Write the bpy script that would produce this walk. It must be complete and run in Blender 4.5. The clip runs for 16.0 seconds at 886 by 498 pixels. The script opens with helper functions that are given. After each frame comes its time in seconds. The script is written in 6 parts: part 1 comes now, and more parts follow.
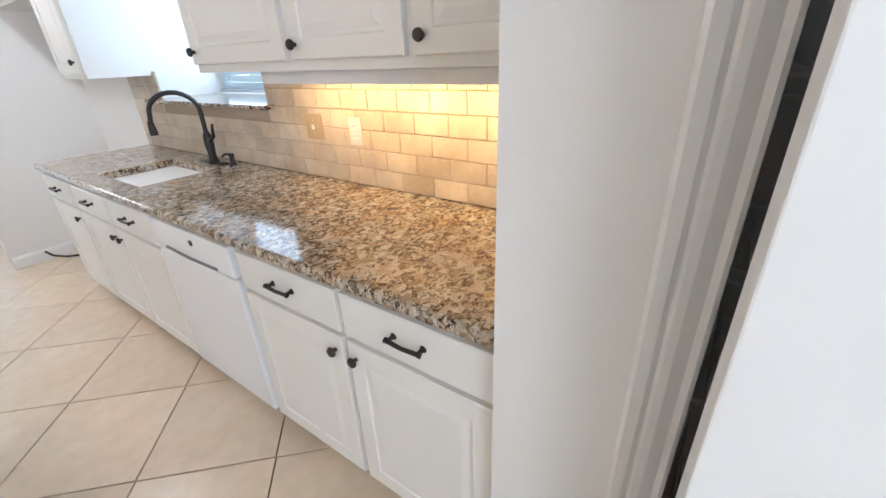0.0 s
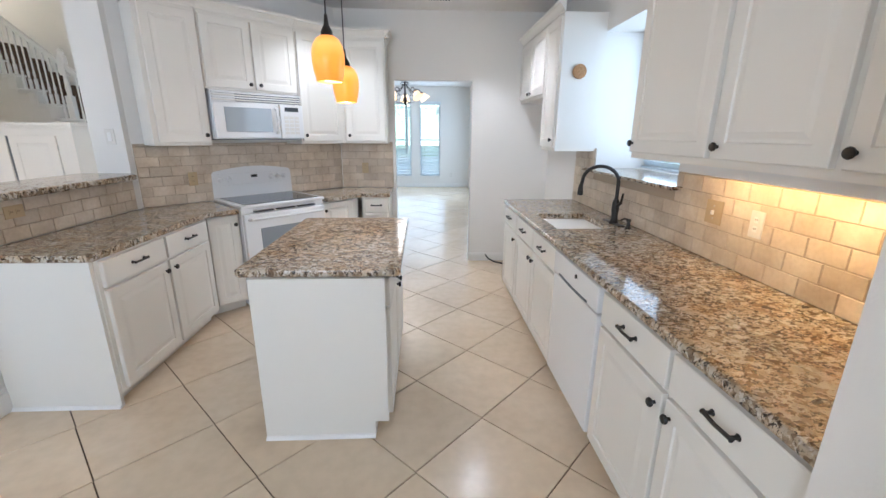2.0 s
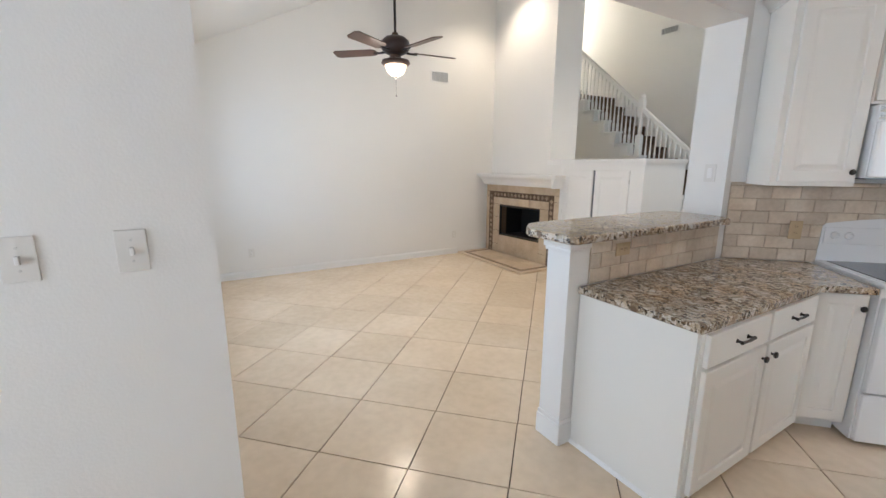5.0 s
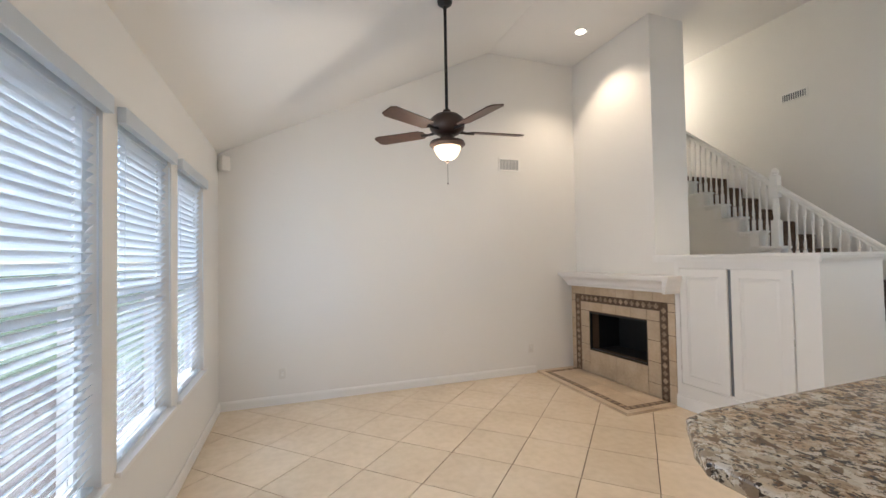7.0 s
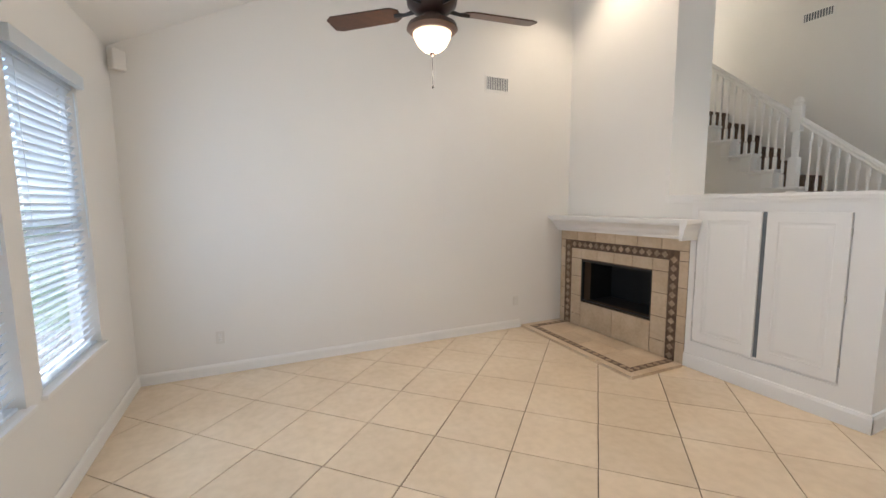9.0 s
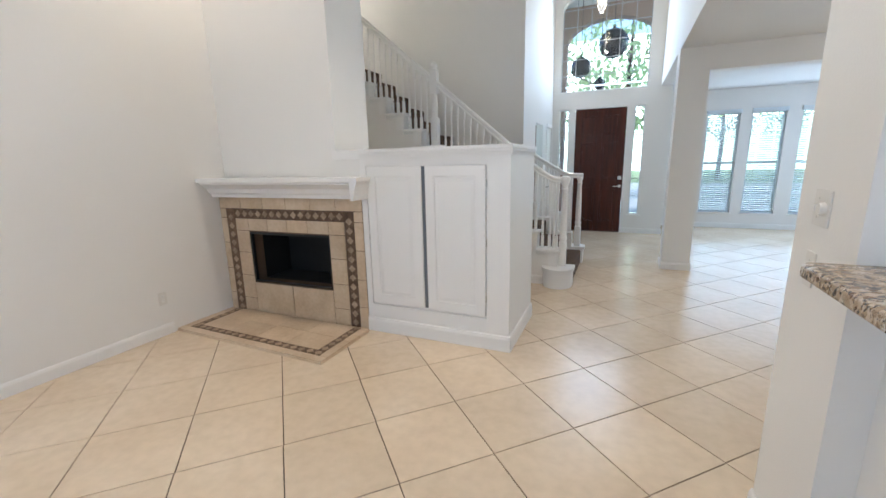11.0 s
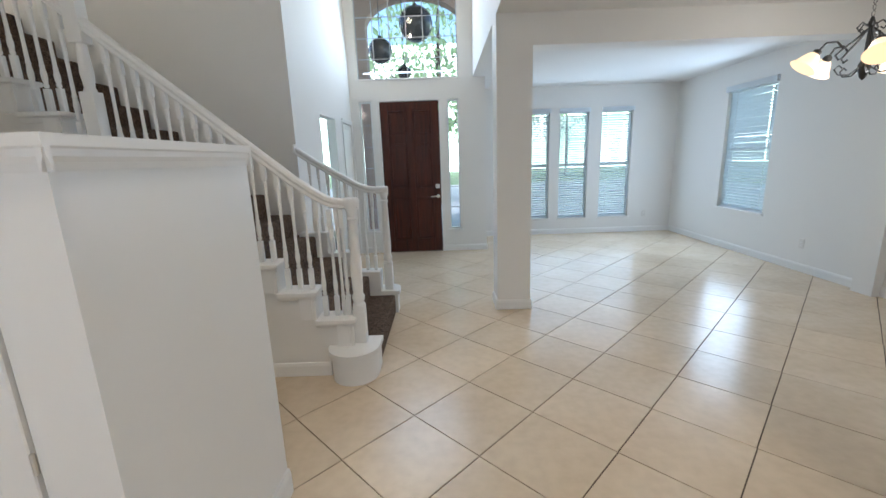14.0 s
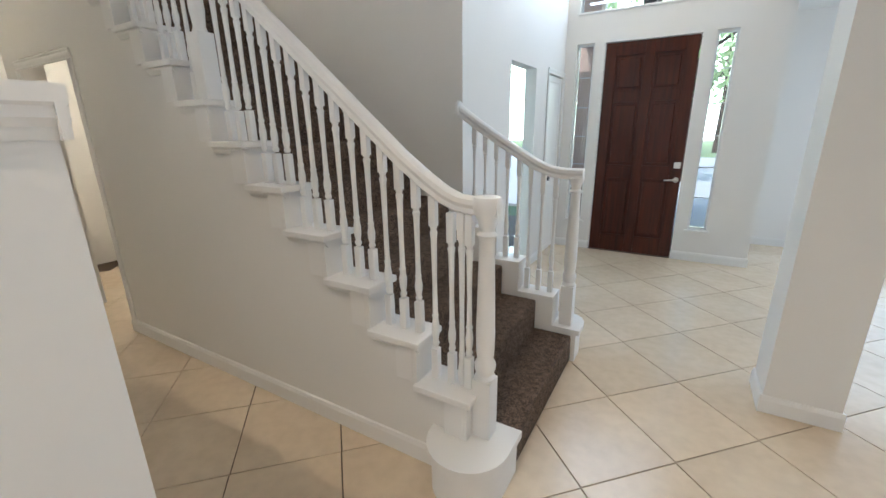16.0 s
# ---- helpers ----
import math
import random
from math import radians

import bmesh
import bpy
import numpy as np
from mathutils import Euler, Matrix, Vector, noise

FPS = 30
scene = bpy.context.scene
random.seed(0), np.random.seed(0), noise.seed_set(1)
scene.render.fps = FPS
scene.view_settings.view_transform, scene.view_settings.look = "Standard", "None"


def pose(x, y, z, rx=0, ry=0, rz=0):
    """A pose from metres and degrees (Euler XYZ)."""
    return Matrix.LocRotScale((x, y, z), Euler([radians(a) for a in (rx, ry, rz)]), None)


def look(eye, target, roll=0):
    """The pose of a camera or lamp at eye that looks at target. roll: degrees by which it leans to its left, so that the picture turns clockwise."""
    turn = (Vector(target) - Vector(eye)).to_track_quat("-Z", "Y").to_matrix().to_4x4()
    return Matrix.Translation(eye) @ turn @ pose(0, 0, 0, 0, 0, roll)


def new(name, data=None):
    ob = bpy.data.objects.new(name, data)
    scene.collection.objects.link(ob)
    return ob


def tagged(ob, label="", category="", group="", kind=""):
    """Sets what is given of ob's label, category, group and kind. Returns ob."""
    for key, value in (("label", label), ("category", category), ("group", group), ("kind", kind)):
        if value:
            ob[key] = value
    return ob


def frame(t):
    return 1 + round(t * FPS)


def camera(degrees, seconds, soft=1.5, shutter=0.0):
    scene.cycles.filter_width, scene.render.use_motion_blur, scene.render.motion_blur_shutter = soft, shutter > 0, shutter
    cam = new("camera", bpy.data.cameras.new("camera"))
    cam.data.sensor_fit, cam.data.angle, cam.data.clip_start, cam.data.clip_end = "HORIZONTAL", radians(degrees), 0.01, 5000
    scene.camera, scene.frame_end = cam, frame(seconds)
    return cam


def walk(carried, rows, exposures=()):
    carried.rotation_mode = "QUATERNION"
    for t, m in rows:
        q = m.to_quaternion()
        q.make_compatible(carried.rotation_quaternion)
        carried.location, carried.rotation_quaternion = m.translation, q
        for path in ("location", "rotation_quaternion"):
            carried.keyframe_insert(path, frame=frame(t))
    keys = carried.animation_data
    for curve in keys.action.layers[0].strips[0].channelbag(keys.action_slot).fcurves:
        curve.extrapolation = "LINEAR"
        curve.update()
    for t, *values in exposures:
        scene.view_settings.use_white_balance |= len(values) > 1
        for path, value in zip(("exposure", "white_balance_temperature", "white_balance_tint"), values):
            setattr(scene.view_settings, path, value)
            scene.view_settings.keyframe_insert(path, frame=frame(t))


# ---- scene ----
cam = camera(94.7, 16.0)
PATH = [
    (0, (-0.07, 1.448, 1.43), (1.389, 2.51, 0.569), -2.5),
    (0.5, (-0.011, 1.414, 1.462), (1.164, 2.836, 0.689), -1.8),
    (1, (0.011, 1.274, 1.479), (0.833, 2.967, 0.802), -0.9),
    (1.5, (-0.078, 1.203, 1.504), (0.386, 3.054, 0.906), -0.2),
    (2, (-0.251, 1.139, 1.515), (-0.158, 3.061, 0.971), 0.4),
    (2.5, (-0.422, 1.069, 1.521), (-0.729, 2.98, 1.018), 1.0),
    (3, (-0.542, 1.06, 1.514), (-1.232, 2.874, 1.03), 1.5),
    (3.5, (-0.6, 1.136, 1.505), (-1.655, 2.767, 1.031), 1.8),
    (4, (-0.66, 1.274, 1.507), (-2.015, 2.669, 1.039), 1.4),
    (4.5, (-0.904, 1.412, 1.503), (-2.458, 2.589, 1.057), 0.9),
    (5, (-1.173, 1.559, 1.52), (-2.861, 2.554, 1.118), 0.2),
    (5.2, (-1.283, 1.654, 1.52), (-3.009, 2.593, 1.148), -0.1),
    (7.3, (-2.309, 2.264, 1.608), (-4.2, 2.91, 1.703), -0.8),
    (7.5, (-2.413, 2.265, 1.604), (-4.306, 2.901, 1.713), -0.7),
    (8, (-2.631, 2.294, 1.597), (-4.534, 2.912, 1.603), -0.4),
    (8.2, (-2.72, 2.334, 1.584), (-4.624, 2.942, 1.526), -0.3),
    (10.3, (-3.269, 2.723, 1.502), (-4.551, 4.191, 1.056), -1.2),
    (10.5, (-3.302, 2.827, 1.493), (-4.444, 4.409, 1.054), -1.3),
    (11, (-3.418, 3.1, 1.494), (-4.202, 4.891, 1.074), -1.3),
    (11.5, (-3.513, 3.407, 1.495), (-3.984, 5.31, 1.097), -1.2),
    (12, (-3.517, 3.757, 1.518), (-3.75, 5.706, 1.134), -1.2),
    (12.5, (-3.534, 4.121, 1.511), (-3.613, 6.084, 1.139), -1.2),
    (13, (-3.482, 4.49, 1.503), (-3.481, 6.456, 1.133), -1.4),
    (13.5, (-3.431, 4.827, 1.537), (-3.406, 6.787, 1.141), -1.6),
    (14, (-3.38, 5.229, 1.528), (-3.391, 7.182, 1.098), -2.0),
    (14.5, (-3.281, 5.576, 1.549), (-3.423, 7.515, 1.078), -2.2),
    (15, (-3.285, 5.942, 1.537), (-3.621, 7.848, 1.03), -1.9),
    (15.5, (-3.322, 6.312, 1.547), (-3.937, 8.138, 1.009), -1.4),
    (16, (-3.399, 6.649, 1.538), (-4.369, 8.303, 0.971), -0.9),
]
walk(cam, [(t, look(eye, target, roll)) for t, eye, target, roll in PATH], [(0, 2.02, 5300, 10), (1, 1.86, 5350, 10), (2.5, 1.76, 5300, 10), (5, 1.68, 5400, 10), (7.5, 1.4, 5750, 12), (8.2, 1.4, 5800, 12), (10.5, 1.62, 5250, 10), (12.5, 1.55, 5300, 10), (14.5, 1.42, 5400, 9), (16, 1.75, 5500, 10)])

# ---- light ----
world = bpy.data.worlds.new("sky")
scene.world = world
world.use_nodes = True
wn = world.node_tree.nodes
sky = wn.new("ShaderNodeTexSky")
sky.sky_type, sky.sun_disc = "NISHITA", False
sky.sun_elevation, sky.sun_rotation = radians(55), radians(201)
wn["Background"].inputs[1].default_value = 0.15
world.node_tree.links.new(sky.outputs[0], wn["Background"].inputs[0])
sun = new("sun", bpy.data.lights.new("sun", "SUN"))
sun.data.energy, sun.data.angle, sun.data.color = 2.2, radians(0.5), (1.0, 0.95, 0.86)
sun.matrix_world = look((-8.72, -8.8, 16.4), (-4.6, 2.0, 0.0))


def area_lamp(name, eye, target, w, h, watts, colour=(0.80, 0.91, 1.0)):
    ob = new(name, bpy.data.lights.new(name, "AREA"))
    ob.data.shape, ob.data.size, ob.data.size_y = "RECTANGLE", w, h
    ob.data.energy, ob.data.color = watts, colour
    ob.matrix_world = look(eye, target)
    return ob


def bulb(name, place, watts, colour=(1.0, 0.78, 0.5), radius=0.03):
    ob = new(name, bpy.data.lights.new(name, "POINT"))
    ob.data.energy, ob.data.color, ob.data.shadow_soft_size = watts, colour, radius
    ob.location = place
    return ob


def spot(name, place, watts, colour=(1.0, 0.82, 0.6)):
    ob = new(name, bpy.data.lights.new(name, "SPOT"))
    ob.data.energy, ob.data.color, ob.data.spot_size, ob.data.spot_blend = watts, colour, radians(110), 0.6
    ob.data.shadow_soft_size = 0.05
    ob.location = place
    return ob


# daylight in the window openings
area_lamp("sky_living", (-4.9, 1.50, 1.55), (-4.9, 6, 1.2), 3.0, 1.6, 8)
area_lamp("sky_front", (-0.8, 13.10, 1.4), (-0.8, 8, 1.2), 2.3, 2.0, 8)
area_lamp("sky_side", (0.98, 11.4, 1.55), (-3, 11.4, 1.2), 0.95, 1.7, 11)
area_lamp("sky_arch", (-3.88, 11.93, 3.6), (-3.88, 6, 2.0), 1.4, 1.5, 10)
area_lamp("sky_sink", (1.57, 4.03, 1.78), (-2, 4.03, 1.3), 1.1, 0.95, 2.8)
# fill at two unseen windows behind the camera, sited to light the kitchen
area_lamp("breakfast_fill", (-1.5, -1.35, 1.5), (-0.6, 3, 1.1), 1.8, 1.5, 19, (1.0, 0.98, 0.94))

# ---- materials ----
def mat(name, colour, rough=0.5, metal=0.0):
    m = bpy.data.materials.new(name)
    m.use_nodes = True
    b = m.node_tree.nodes["Principled BSDF"]
    b.inputs["Base Color"].default_value = (*colour, 1)
    b.inputs["Roughness"].default_value = rough
    b.inputs["Metallic"].default_value = metal
    return m


def nd(m, kind, **sets):
    n = m.node_tree.nodes.new(kind)
    for k, v in sets.items():
        n.inputs[k.replace("_", " ")].default_value = v
    return n


def wire(m, a, b):
    m.node_tree.links.new(a, b)


def ramp(m, fac, stops):
    r = m.node_tree.nodes.new("ShaderNodeValToRGB")
    e = r.color_ramp.elements
    while len(e) < len(stops):
        e.new(0.5)
    for el, (p, c) in zip(e, stops):
        el.position, el.color = p, (*c, 1)
    wire(m, fac, r.inputs[0])
    return r.outputs[0]


def mixc(m, fac, a, b, blend="MIX"):
    n = m.node_tree.nodes.new("ShaderNodeMix")
    n.data_type, n.blend_type = "RGBA", blend
    for sock, v in ((n.inputs[0], fac), (n.inputs[6], a), (n.inputs[7], b)):
        if hasattr(v, "is_linked"):
            wire(m, v, sock)
        else:
            sock.default_value = v if isinstance(v, float) else (*v, 1)
    return n.outputs[2]


def bsdf(m):
    return m.node_tree.nodes["Principled BSDF"]


def coords(m, scale=1.0):
    t = m.node_tree.nodes.new("ShaderNodeTexCoord")
    mp = m.node_tree.nodes.new("ShaderNodeMapping")
    mp.inputs["Scale"].default_value = (scale,) * 3 if isinstance(scale, (int, float)) else scale
    geo = m.node_tree.nodes.new("ShaderNodeNewGeometry")
    wire(m, geo.outputs["Position"], mp.inputs[0])
    return mp.outputs[0]


def noise_tex(m, scale, detail=4.0, rough=0.55, vec=None):
    n = nd(m, "ShaderNodeTexNoise", Scale=scale, Detail=detail, Roughness=rough)
    wire(m, vec if vec is not None else coords(m), n.inputs["Vector"])
    return n.outputs["Fac"]


def bump(m, height, strength=0.2, dist=0.01):
    b = nd(m, "ShaderNodeBump", Strength=strength, Distance=dist)
    wire(m, height, b.inputs["Height"])
    wire(m, b.outputs[0], bsdf(m).inputs["Normal"])


def paint(name, colour, rough=0.55, tex=0.12, scale=90.0, vary=0.04):
    m = mat(name, colour, rough)
    low = tuple(c * (1 - vary) for c in colour)
    wire(m, mixc(m, noise_tex(m, 1.3, 3.0), low, colour), bsdf(m).inputs["Base Color"])
    r = noise_tex(m, 2.5, 2.0)
    mr = nd(m, "ShaderNodeMapRange", From_Min=0.3, From_Max=0.7, To_Min=rough - 0.025, To_Max=rough + 0.025)
    wire(m, r, mr.inputs[0])
    wire(m, mr.outputs[0], bsdf(m).inputs["Roughness"])
    if tex:
        bump(m, noise_tex(m, scale, 3.0), tex, 0.004)
    return m


WALL = paint("wall_paint", (0.80, 0.785, 0.755), 0.6, 0.18, 110)
CEIL = paint("ceiling_paint", (0.80, 0.79, 0.77), 0.75, 0.3, 140)
TRIM = paint("trim_paint", (0.82, 0.81, 0.79), 0.32, 0.04, 40)
CABP = paint("cabinet_paint", (0.80, 0.78, 0.73), 0.35, 0.05, 60, 0.05)
APPL = paint("white_enamel", (0.82, 0.83, 0.84), 0.18, 0.0, 40, 0.02)
IRON = paint("dark_bronze", (0.012, 0.010, 0.009), 0.38, 0.08, 80, 0.3)
BLACK = mat("black_plastic", (0.01, 0.01, 0.011), 0.3)
CHROME = mat("satin_nickel", (0.62, 0.61, 0.58), 0.28, 1.0)
PLATE = paint("switch_plastic", (0.72, 0.70, 0.66), 0.35, 0.0, 40, 0.02)
BEIGEP = paint("beige_plate", (0.50, 0.38, 0.22), 0.45, 0.0, 40, 0.05)
GREYG = mat("oven_glass", (0.16, 0.18, 0.20), 0.06)
OVENG = mat("oven_window_glass", (0.27, 0.30, 0.33), 0.08)
MICROG = mat("microwave_window_glass", (0.36, 0.40, 0.44), 0.07)
COOKTOP = mat("ceramic_cooktop", (0.022, 0.026, 0.032), 0.08)
BLIND = paint("blind_slat_white", (0.80, 0.83, 0.85), 0.45, 0.0, 40, 0.02)
_tr = nd(BLIND, "ShaderNodeBsdfTranslucent", Color=(0.80, 0.88, 0.96, 1))
_mx = nd(BLIND, "ShaderNodeMixShader", Fac=0.38)
wire(BLIND, bsdf(BLIND).outputs[0], _mx.inputs[1])
wire(BLIND, _tr.outputs[0], _mx.inputs[2])
wire(BLIND, _mx.outputs[0], BLIND.node_tree.nodes["Material Output"].inputs[0])
SOOT = paint("soot_black", (0.008, 0.008, 0.008), 0.7, 0.4, 30, 0.4)
SINKM = paint("biscuit_sink", (0.36, 0.285, 0.20), 0.6, 0.05, 50, 0.05)
SOFFIT = paint("grout_brown", (0.14, 0.095, 0.06), 0.8, 0.3, 60, 0.2)


def glow(name, colour, strength, base=(0.8, 0.7, 0.5)):
    m = mat(name, base, 0.3)
    bsdf(m).inputs["Emission Color"].default_value = (*colour, 1)
    bsdf(m).inputs["Emission Strength"].default_value = strength
    return m


SHADEGLASS = glow("lit_bell_glass", (1.0, 0.62, 0.28), 0.5)
LITGLASS = glow("lit_alabaster", (1.0, 0.70, 0.36), 0.8)
BULBM = glow("lit_bulb", (1.0, 0.85, 0.6), 6.0)
AMBER = glow("amber_art_glass", (1.0, 0.36, 0.03), 0.38, (0.85, 0.26, 0.03))
_z = nd(AMBER, "ShaderNodeSeparateXYZ")
wire(AMBER, AMBER.node_tree.nodes.new("ShaderNodeTexCoord").outputs["Generated"], _z.inputs[0])
wire(AMBER, ramp(AMBER, _z.outputs[2], [(0.0, (1.0, 0.19, 0.008)), (0.55, (1.0, 0.28, 0.02)), (0.8, (1.0, 0.46, 0.10)), (1.0, (1.0, 0.24, 0.015))]),
     bsdf(AMBER).inputs["Emission Color"])


def glass_mat(name, tint=(1, 1, 1), rough=0.0):
    m = mat(name, tint, rough)
    bsdf(m).inputs["Transmission Weight"].default_value = 1.0
    bsdf(m).inputs["IOR"].default_value = 1.45
    return m


GLASS = glass_mat("window_glass")


def granite():
    """Cream and tan crystals with dark brown flecks and rusty clouds."""
    m = mat("granite", (0.3, 0.24, 0.17), 0.09)
    v = coords(m, (1.0, 1.25, 1.0))
    warp = nd(m, "ShaderNodeTexNoise", Scale=28.0, Detail=4.0, Roughness=0.7)
    wire(m, v, warp.inputs["Vector"])
    add = m.node_tree.nodes.new("ShaderNodeVectorMath")
    add.operation = "MULTIPLY_ADD"
    add.inputs[1].default_value = (0.05, 0.05, 0.05)
    wire(m, warp.outputs["Color"], add.inputs[0])
    wire(m, v, add.inputs[2])

    def grains(scale):
        vo = nd(m, "ShaderNodeTexVoronoi", Scale=scale, Randomness=1.0)
        wire(m, add.outputs[0], vo.inputs["Vector"])
        sep = nd(m, "ShaderNodeSeparateColor")
        wire(m, vo.outputs["Color"], sep.inputs[0])
        return sep.outputs

    fine, coarse = grains(105.0), grains(44.0)
    stops = [(0.0, (0.026, 0.019, 0.015)), (0.19, (0.034, 0.025, 0.018)), (0.24, (0.13, 0.085, 0.05)), (0.40, (0.27, 0.205, 0.135)), (0.58, (0.43, 0.365, 0.27)), (0.85, (0.58, 0.53, 0.45))]
    small = ramp(m, fine[0], stops)
    large = ramp(m, coarse[0], [(0.0, (0.09, 0.06, 0.038)), (0.20, (0.26, 0.20, 0.135)), (0.45, (0.44, 0.385, 0.30)), (0.80, (0.60, 0.56, 0.49))])
    pick = ramp(m, coarse[1], [(0.60, (0, 0, 0)), (0.66, (1, 1, 1))])
    c = mixc(m, pick, small, large)
    fleck = ramp(m, noise_tex(m, 95.0, 5.0, 0.75, add.outputs[0]), [(0.36, (0, 0, 0)), (0.43, (1, 1, 1))])
    c = mixc(m, fleck, (0.040, 0.028, 0.020), c)
    rust = ramp(m, noise_tex(m, 7.0, 5.0, 0.6), [(0.42, (1.0, 1.0, 1.0)), (0.70, (0.95, 0.78, 0.60))])
    wire(m, mixc(m, 1.0, c, rust, "MULTIPLY"), bsdf(m).inputs["Base Color"])
    rg = nd(m, "ShaderNodeMapRange", To_Min=0.06, To_Max=0.14)
    wire(m, fine[1], rg.inputs[0])
    wire(m, rg.outputs[0], bsdf(m).inputs["Roughness"])
    return m


GRANITE = granite()


def tile_mat(name, a, b, c, rough, scale=2.6, rnd=0.12, fleck=0.45):
    m = mat(name, a, rough)
    n1 = noise_tex(m, scale, 4.0, 0.5)
    col = ramp(m, n1, [(0.30, a), (0.52, b), (0.72, c)])
    n2 = noise_tex(m, scale * 8, 4.0, 0.5)
    sp = ramp(m, n2, [(0.30, (0.86, 0.84, 0.82)), (0.62, (1.03, 1.02, 1.01))])
    col = mixc(m, fleck, col, sp, "MULTIPLY")
    oi = m.node_tree.nodes.new("ShaderNodeObjectInfo")
    rv = nd(m, "ShaderNodeMapRange", To_Min=1 - rnd, To_Max=1 + rnd * 0.5)
    wire(m, oi.outputs["Random"], rv.inputs[0])
    cc = nd(m, "ShaderNodeCombineColor")
    for i in range(3):
        wire(m, rv.outputs[0], cc.inputs[i])
    wire(m, mixc(m, 1.0, col, cc.outputs[0], "MULTIPLY"), bsdf(m).inputs["Base Color"])
    mr = nd(m, "ShaderNodeMapRange", From_Min=0.3, From_Max=0.7, To_Min=rough * 0.95, To_Max=rough * 1.08)
    wire(m, n1, mr.inputs[0])
    wire(m, mr.outputs[0], bsdf(m).inputs["Roughness"])
    bump(m, n2, 0.06, 0.003)
    return m


FLOORT = tile_mat("floor_porcelain", (0.645, 0.525, 0.38), (0.69, 0.572, 0.42), (0.73, 0.62, 0.475), 0.222, 1.8, 0.07, 0.4)
GROUT = paint("floor_grout", (0.10, 0.07, 0.05), 0.85, 0.3, 80, 0.25)
STONET = tile_mat("travertine_splash", (0.53, 0.435, 0.325), (0.63, 0.54, 0.425), (0.71, 0.635, 0.53), 0.45, 6.0, 0.16)
SGROUT = paint("splash_grout", (0.47, 0.385, 0.285), 0.85, 0.3, 80, 0.2)
HEARTHT = tile_mat("hearth_tile", (0.50, 0.38, 0.25), (0.58, 0.46, 0.32), (0.64, 0.53, 0.39), 0.35, 4.0, 0.10)
MOSA = tile_mat("mosaic_brown", (0.085, 0.05, 0.03), (0.14, 0.085, 0.05), (0.22, 0.14, 0.09), 0.5, 20.0, 0.3)
MOSB = tile_mat("mosaic_tan", (0.28, 0.20, 0.13), (0.38, 0.28, 0.19), (0.47, 0.37, 0.26), 0.5, 20.0, 0.3)


def wood(name, a, b, rough=0.3, axis=(1.0, 1.0, 0.06), scale=26.0):
    m = mat(name, a, rough)
    n = noise_tex(m, scale, 6.0, 0.65, coords(m, axis))
    wire(m, ramp(m, n, [(0.3, a), (0.7, b)]), bsdf(m).inputs["Base Color"])
    bump(m, n, 0.12, 0.002)
    return m


DOORW = wood("mahogany", (0.026, 0.0055, 0.0025), (0.085, 0.018, 0.006), 0.34)
bsdf(DOORW).inputs["Specular IOR Level"].default_value = 0.3
BLADEW = wood("walnut_blade", (0.030, 0.014, 0.009), (0.065, 0.030, 0.017), 0.35, (1, 1, 1), 18)


def carpet():
    """Cut-pile carpet: mottled dark brown with lighter tufts."""
    m = mat("brown_carpet", (0.05, 0.038, 0.031), 0.95)
    n = noise_tex(m, 130.0, 4.0, 0.75)
    n2 = noise_tex(m, 30.0, 4.0, 0.65)
    c = mixc(m, ramp(m, n, [(0.38, (0, 0, 0)), (0.62, (1, 1, 1))]), (0.042, 0.026, 0.017), (0.225, 0.148, 0.100))
    wire(m, mixc(m, 0.9, c, ramp(m, n2, [(0.35, (0.5, 0.5, 0.5)), (0.65, (1.35, 1.35, 1.35))]), "MULTIPLY"), bsdf(m).inputs["Base Color"])
    bump(m, n, 0.9, 0.012)
    return m


CARPET = carpet()
LAWN = paint("lawn", (0.09, 0.13, 0.04), 0.9, 0.5, 20, 0.4)
LEAF = tile_mat("leaves", (0.06, 0.10, 0.025), (0.09, 0.14, 0.04), (0.12, 0.19, 0.06), 0.6, 3.0, 0.3)
_lt = nd(LEAF, "ShaderNodeBsdfTranslucent", Color=(0.55, 0.66, 0.36, 1))
_lm = nd(LEAF, "ShaderNodeMixShader", Fac=0.65)
wire(LEAF, bsdf(LEAF).outputs[0], _lm.inputs[1])
wire(LEAF, _lt.outputs[0], _lm.inputs[2])
wire(LEAF, _lm.outputs[0], LEAF.node_tree.nodes["Material Output"].inputs[0])
BARK = paint("bark", (0.08, 0.055, 0.04), 0.9, 0.6, 25, 0.4)
BRICKOUT = paint("porch_brick", (0.34, 0.24, 0.19), 0.85, 0.4, 30, 0.2)


# ---- building helpers ----
def box(bm, x0, y0, z0, x1, y1, z1, bev=0.0, m=None):
    """A box between two corners, with small chamfers if bev is given."""
    r = bmesh.ops.create_cube(bm, size=1.0)
    vs = r["verts"]
    mt = Matrix.Translation(((x0 + x1) / 2, (y0 + y1) / 2, (z0 + z1) / 2)) @ Matrix.Diagonal((abs(x1 - x0), abs(y1 - y0), abs(z1 - z0), 1))
    bmesh.ops.transform(bm, matrix=mt, verts=vs)
    if bev:
        es = list({e for v in vs for e in v.link_edges})
        out = bmesh.ops.bevel(bm, geom=es, offset=bev, segments=2, affect="EDGES", profile=0.6)
        vs = list({v for f in out["faces"] for v in f.verts} | {v for v in vs if v.is_valid})
    if m is not None:
        bmesh.ops.transform(bm, matrix=m, verts=vs)
    return vs


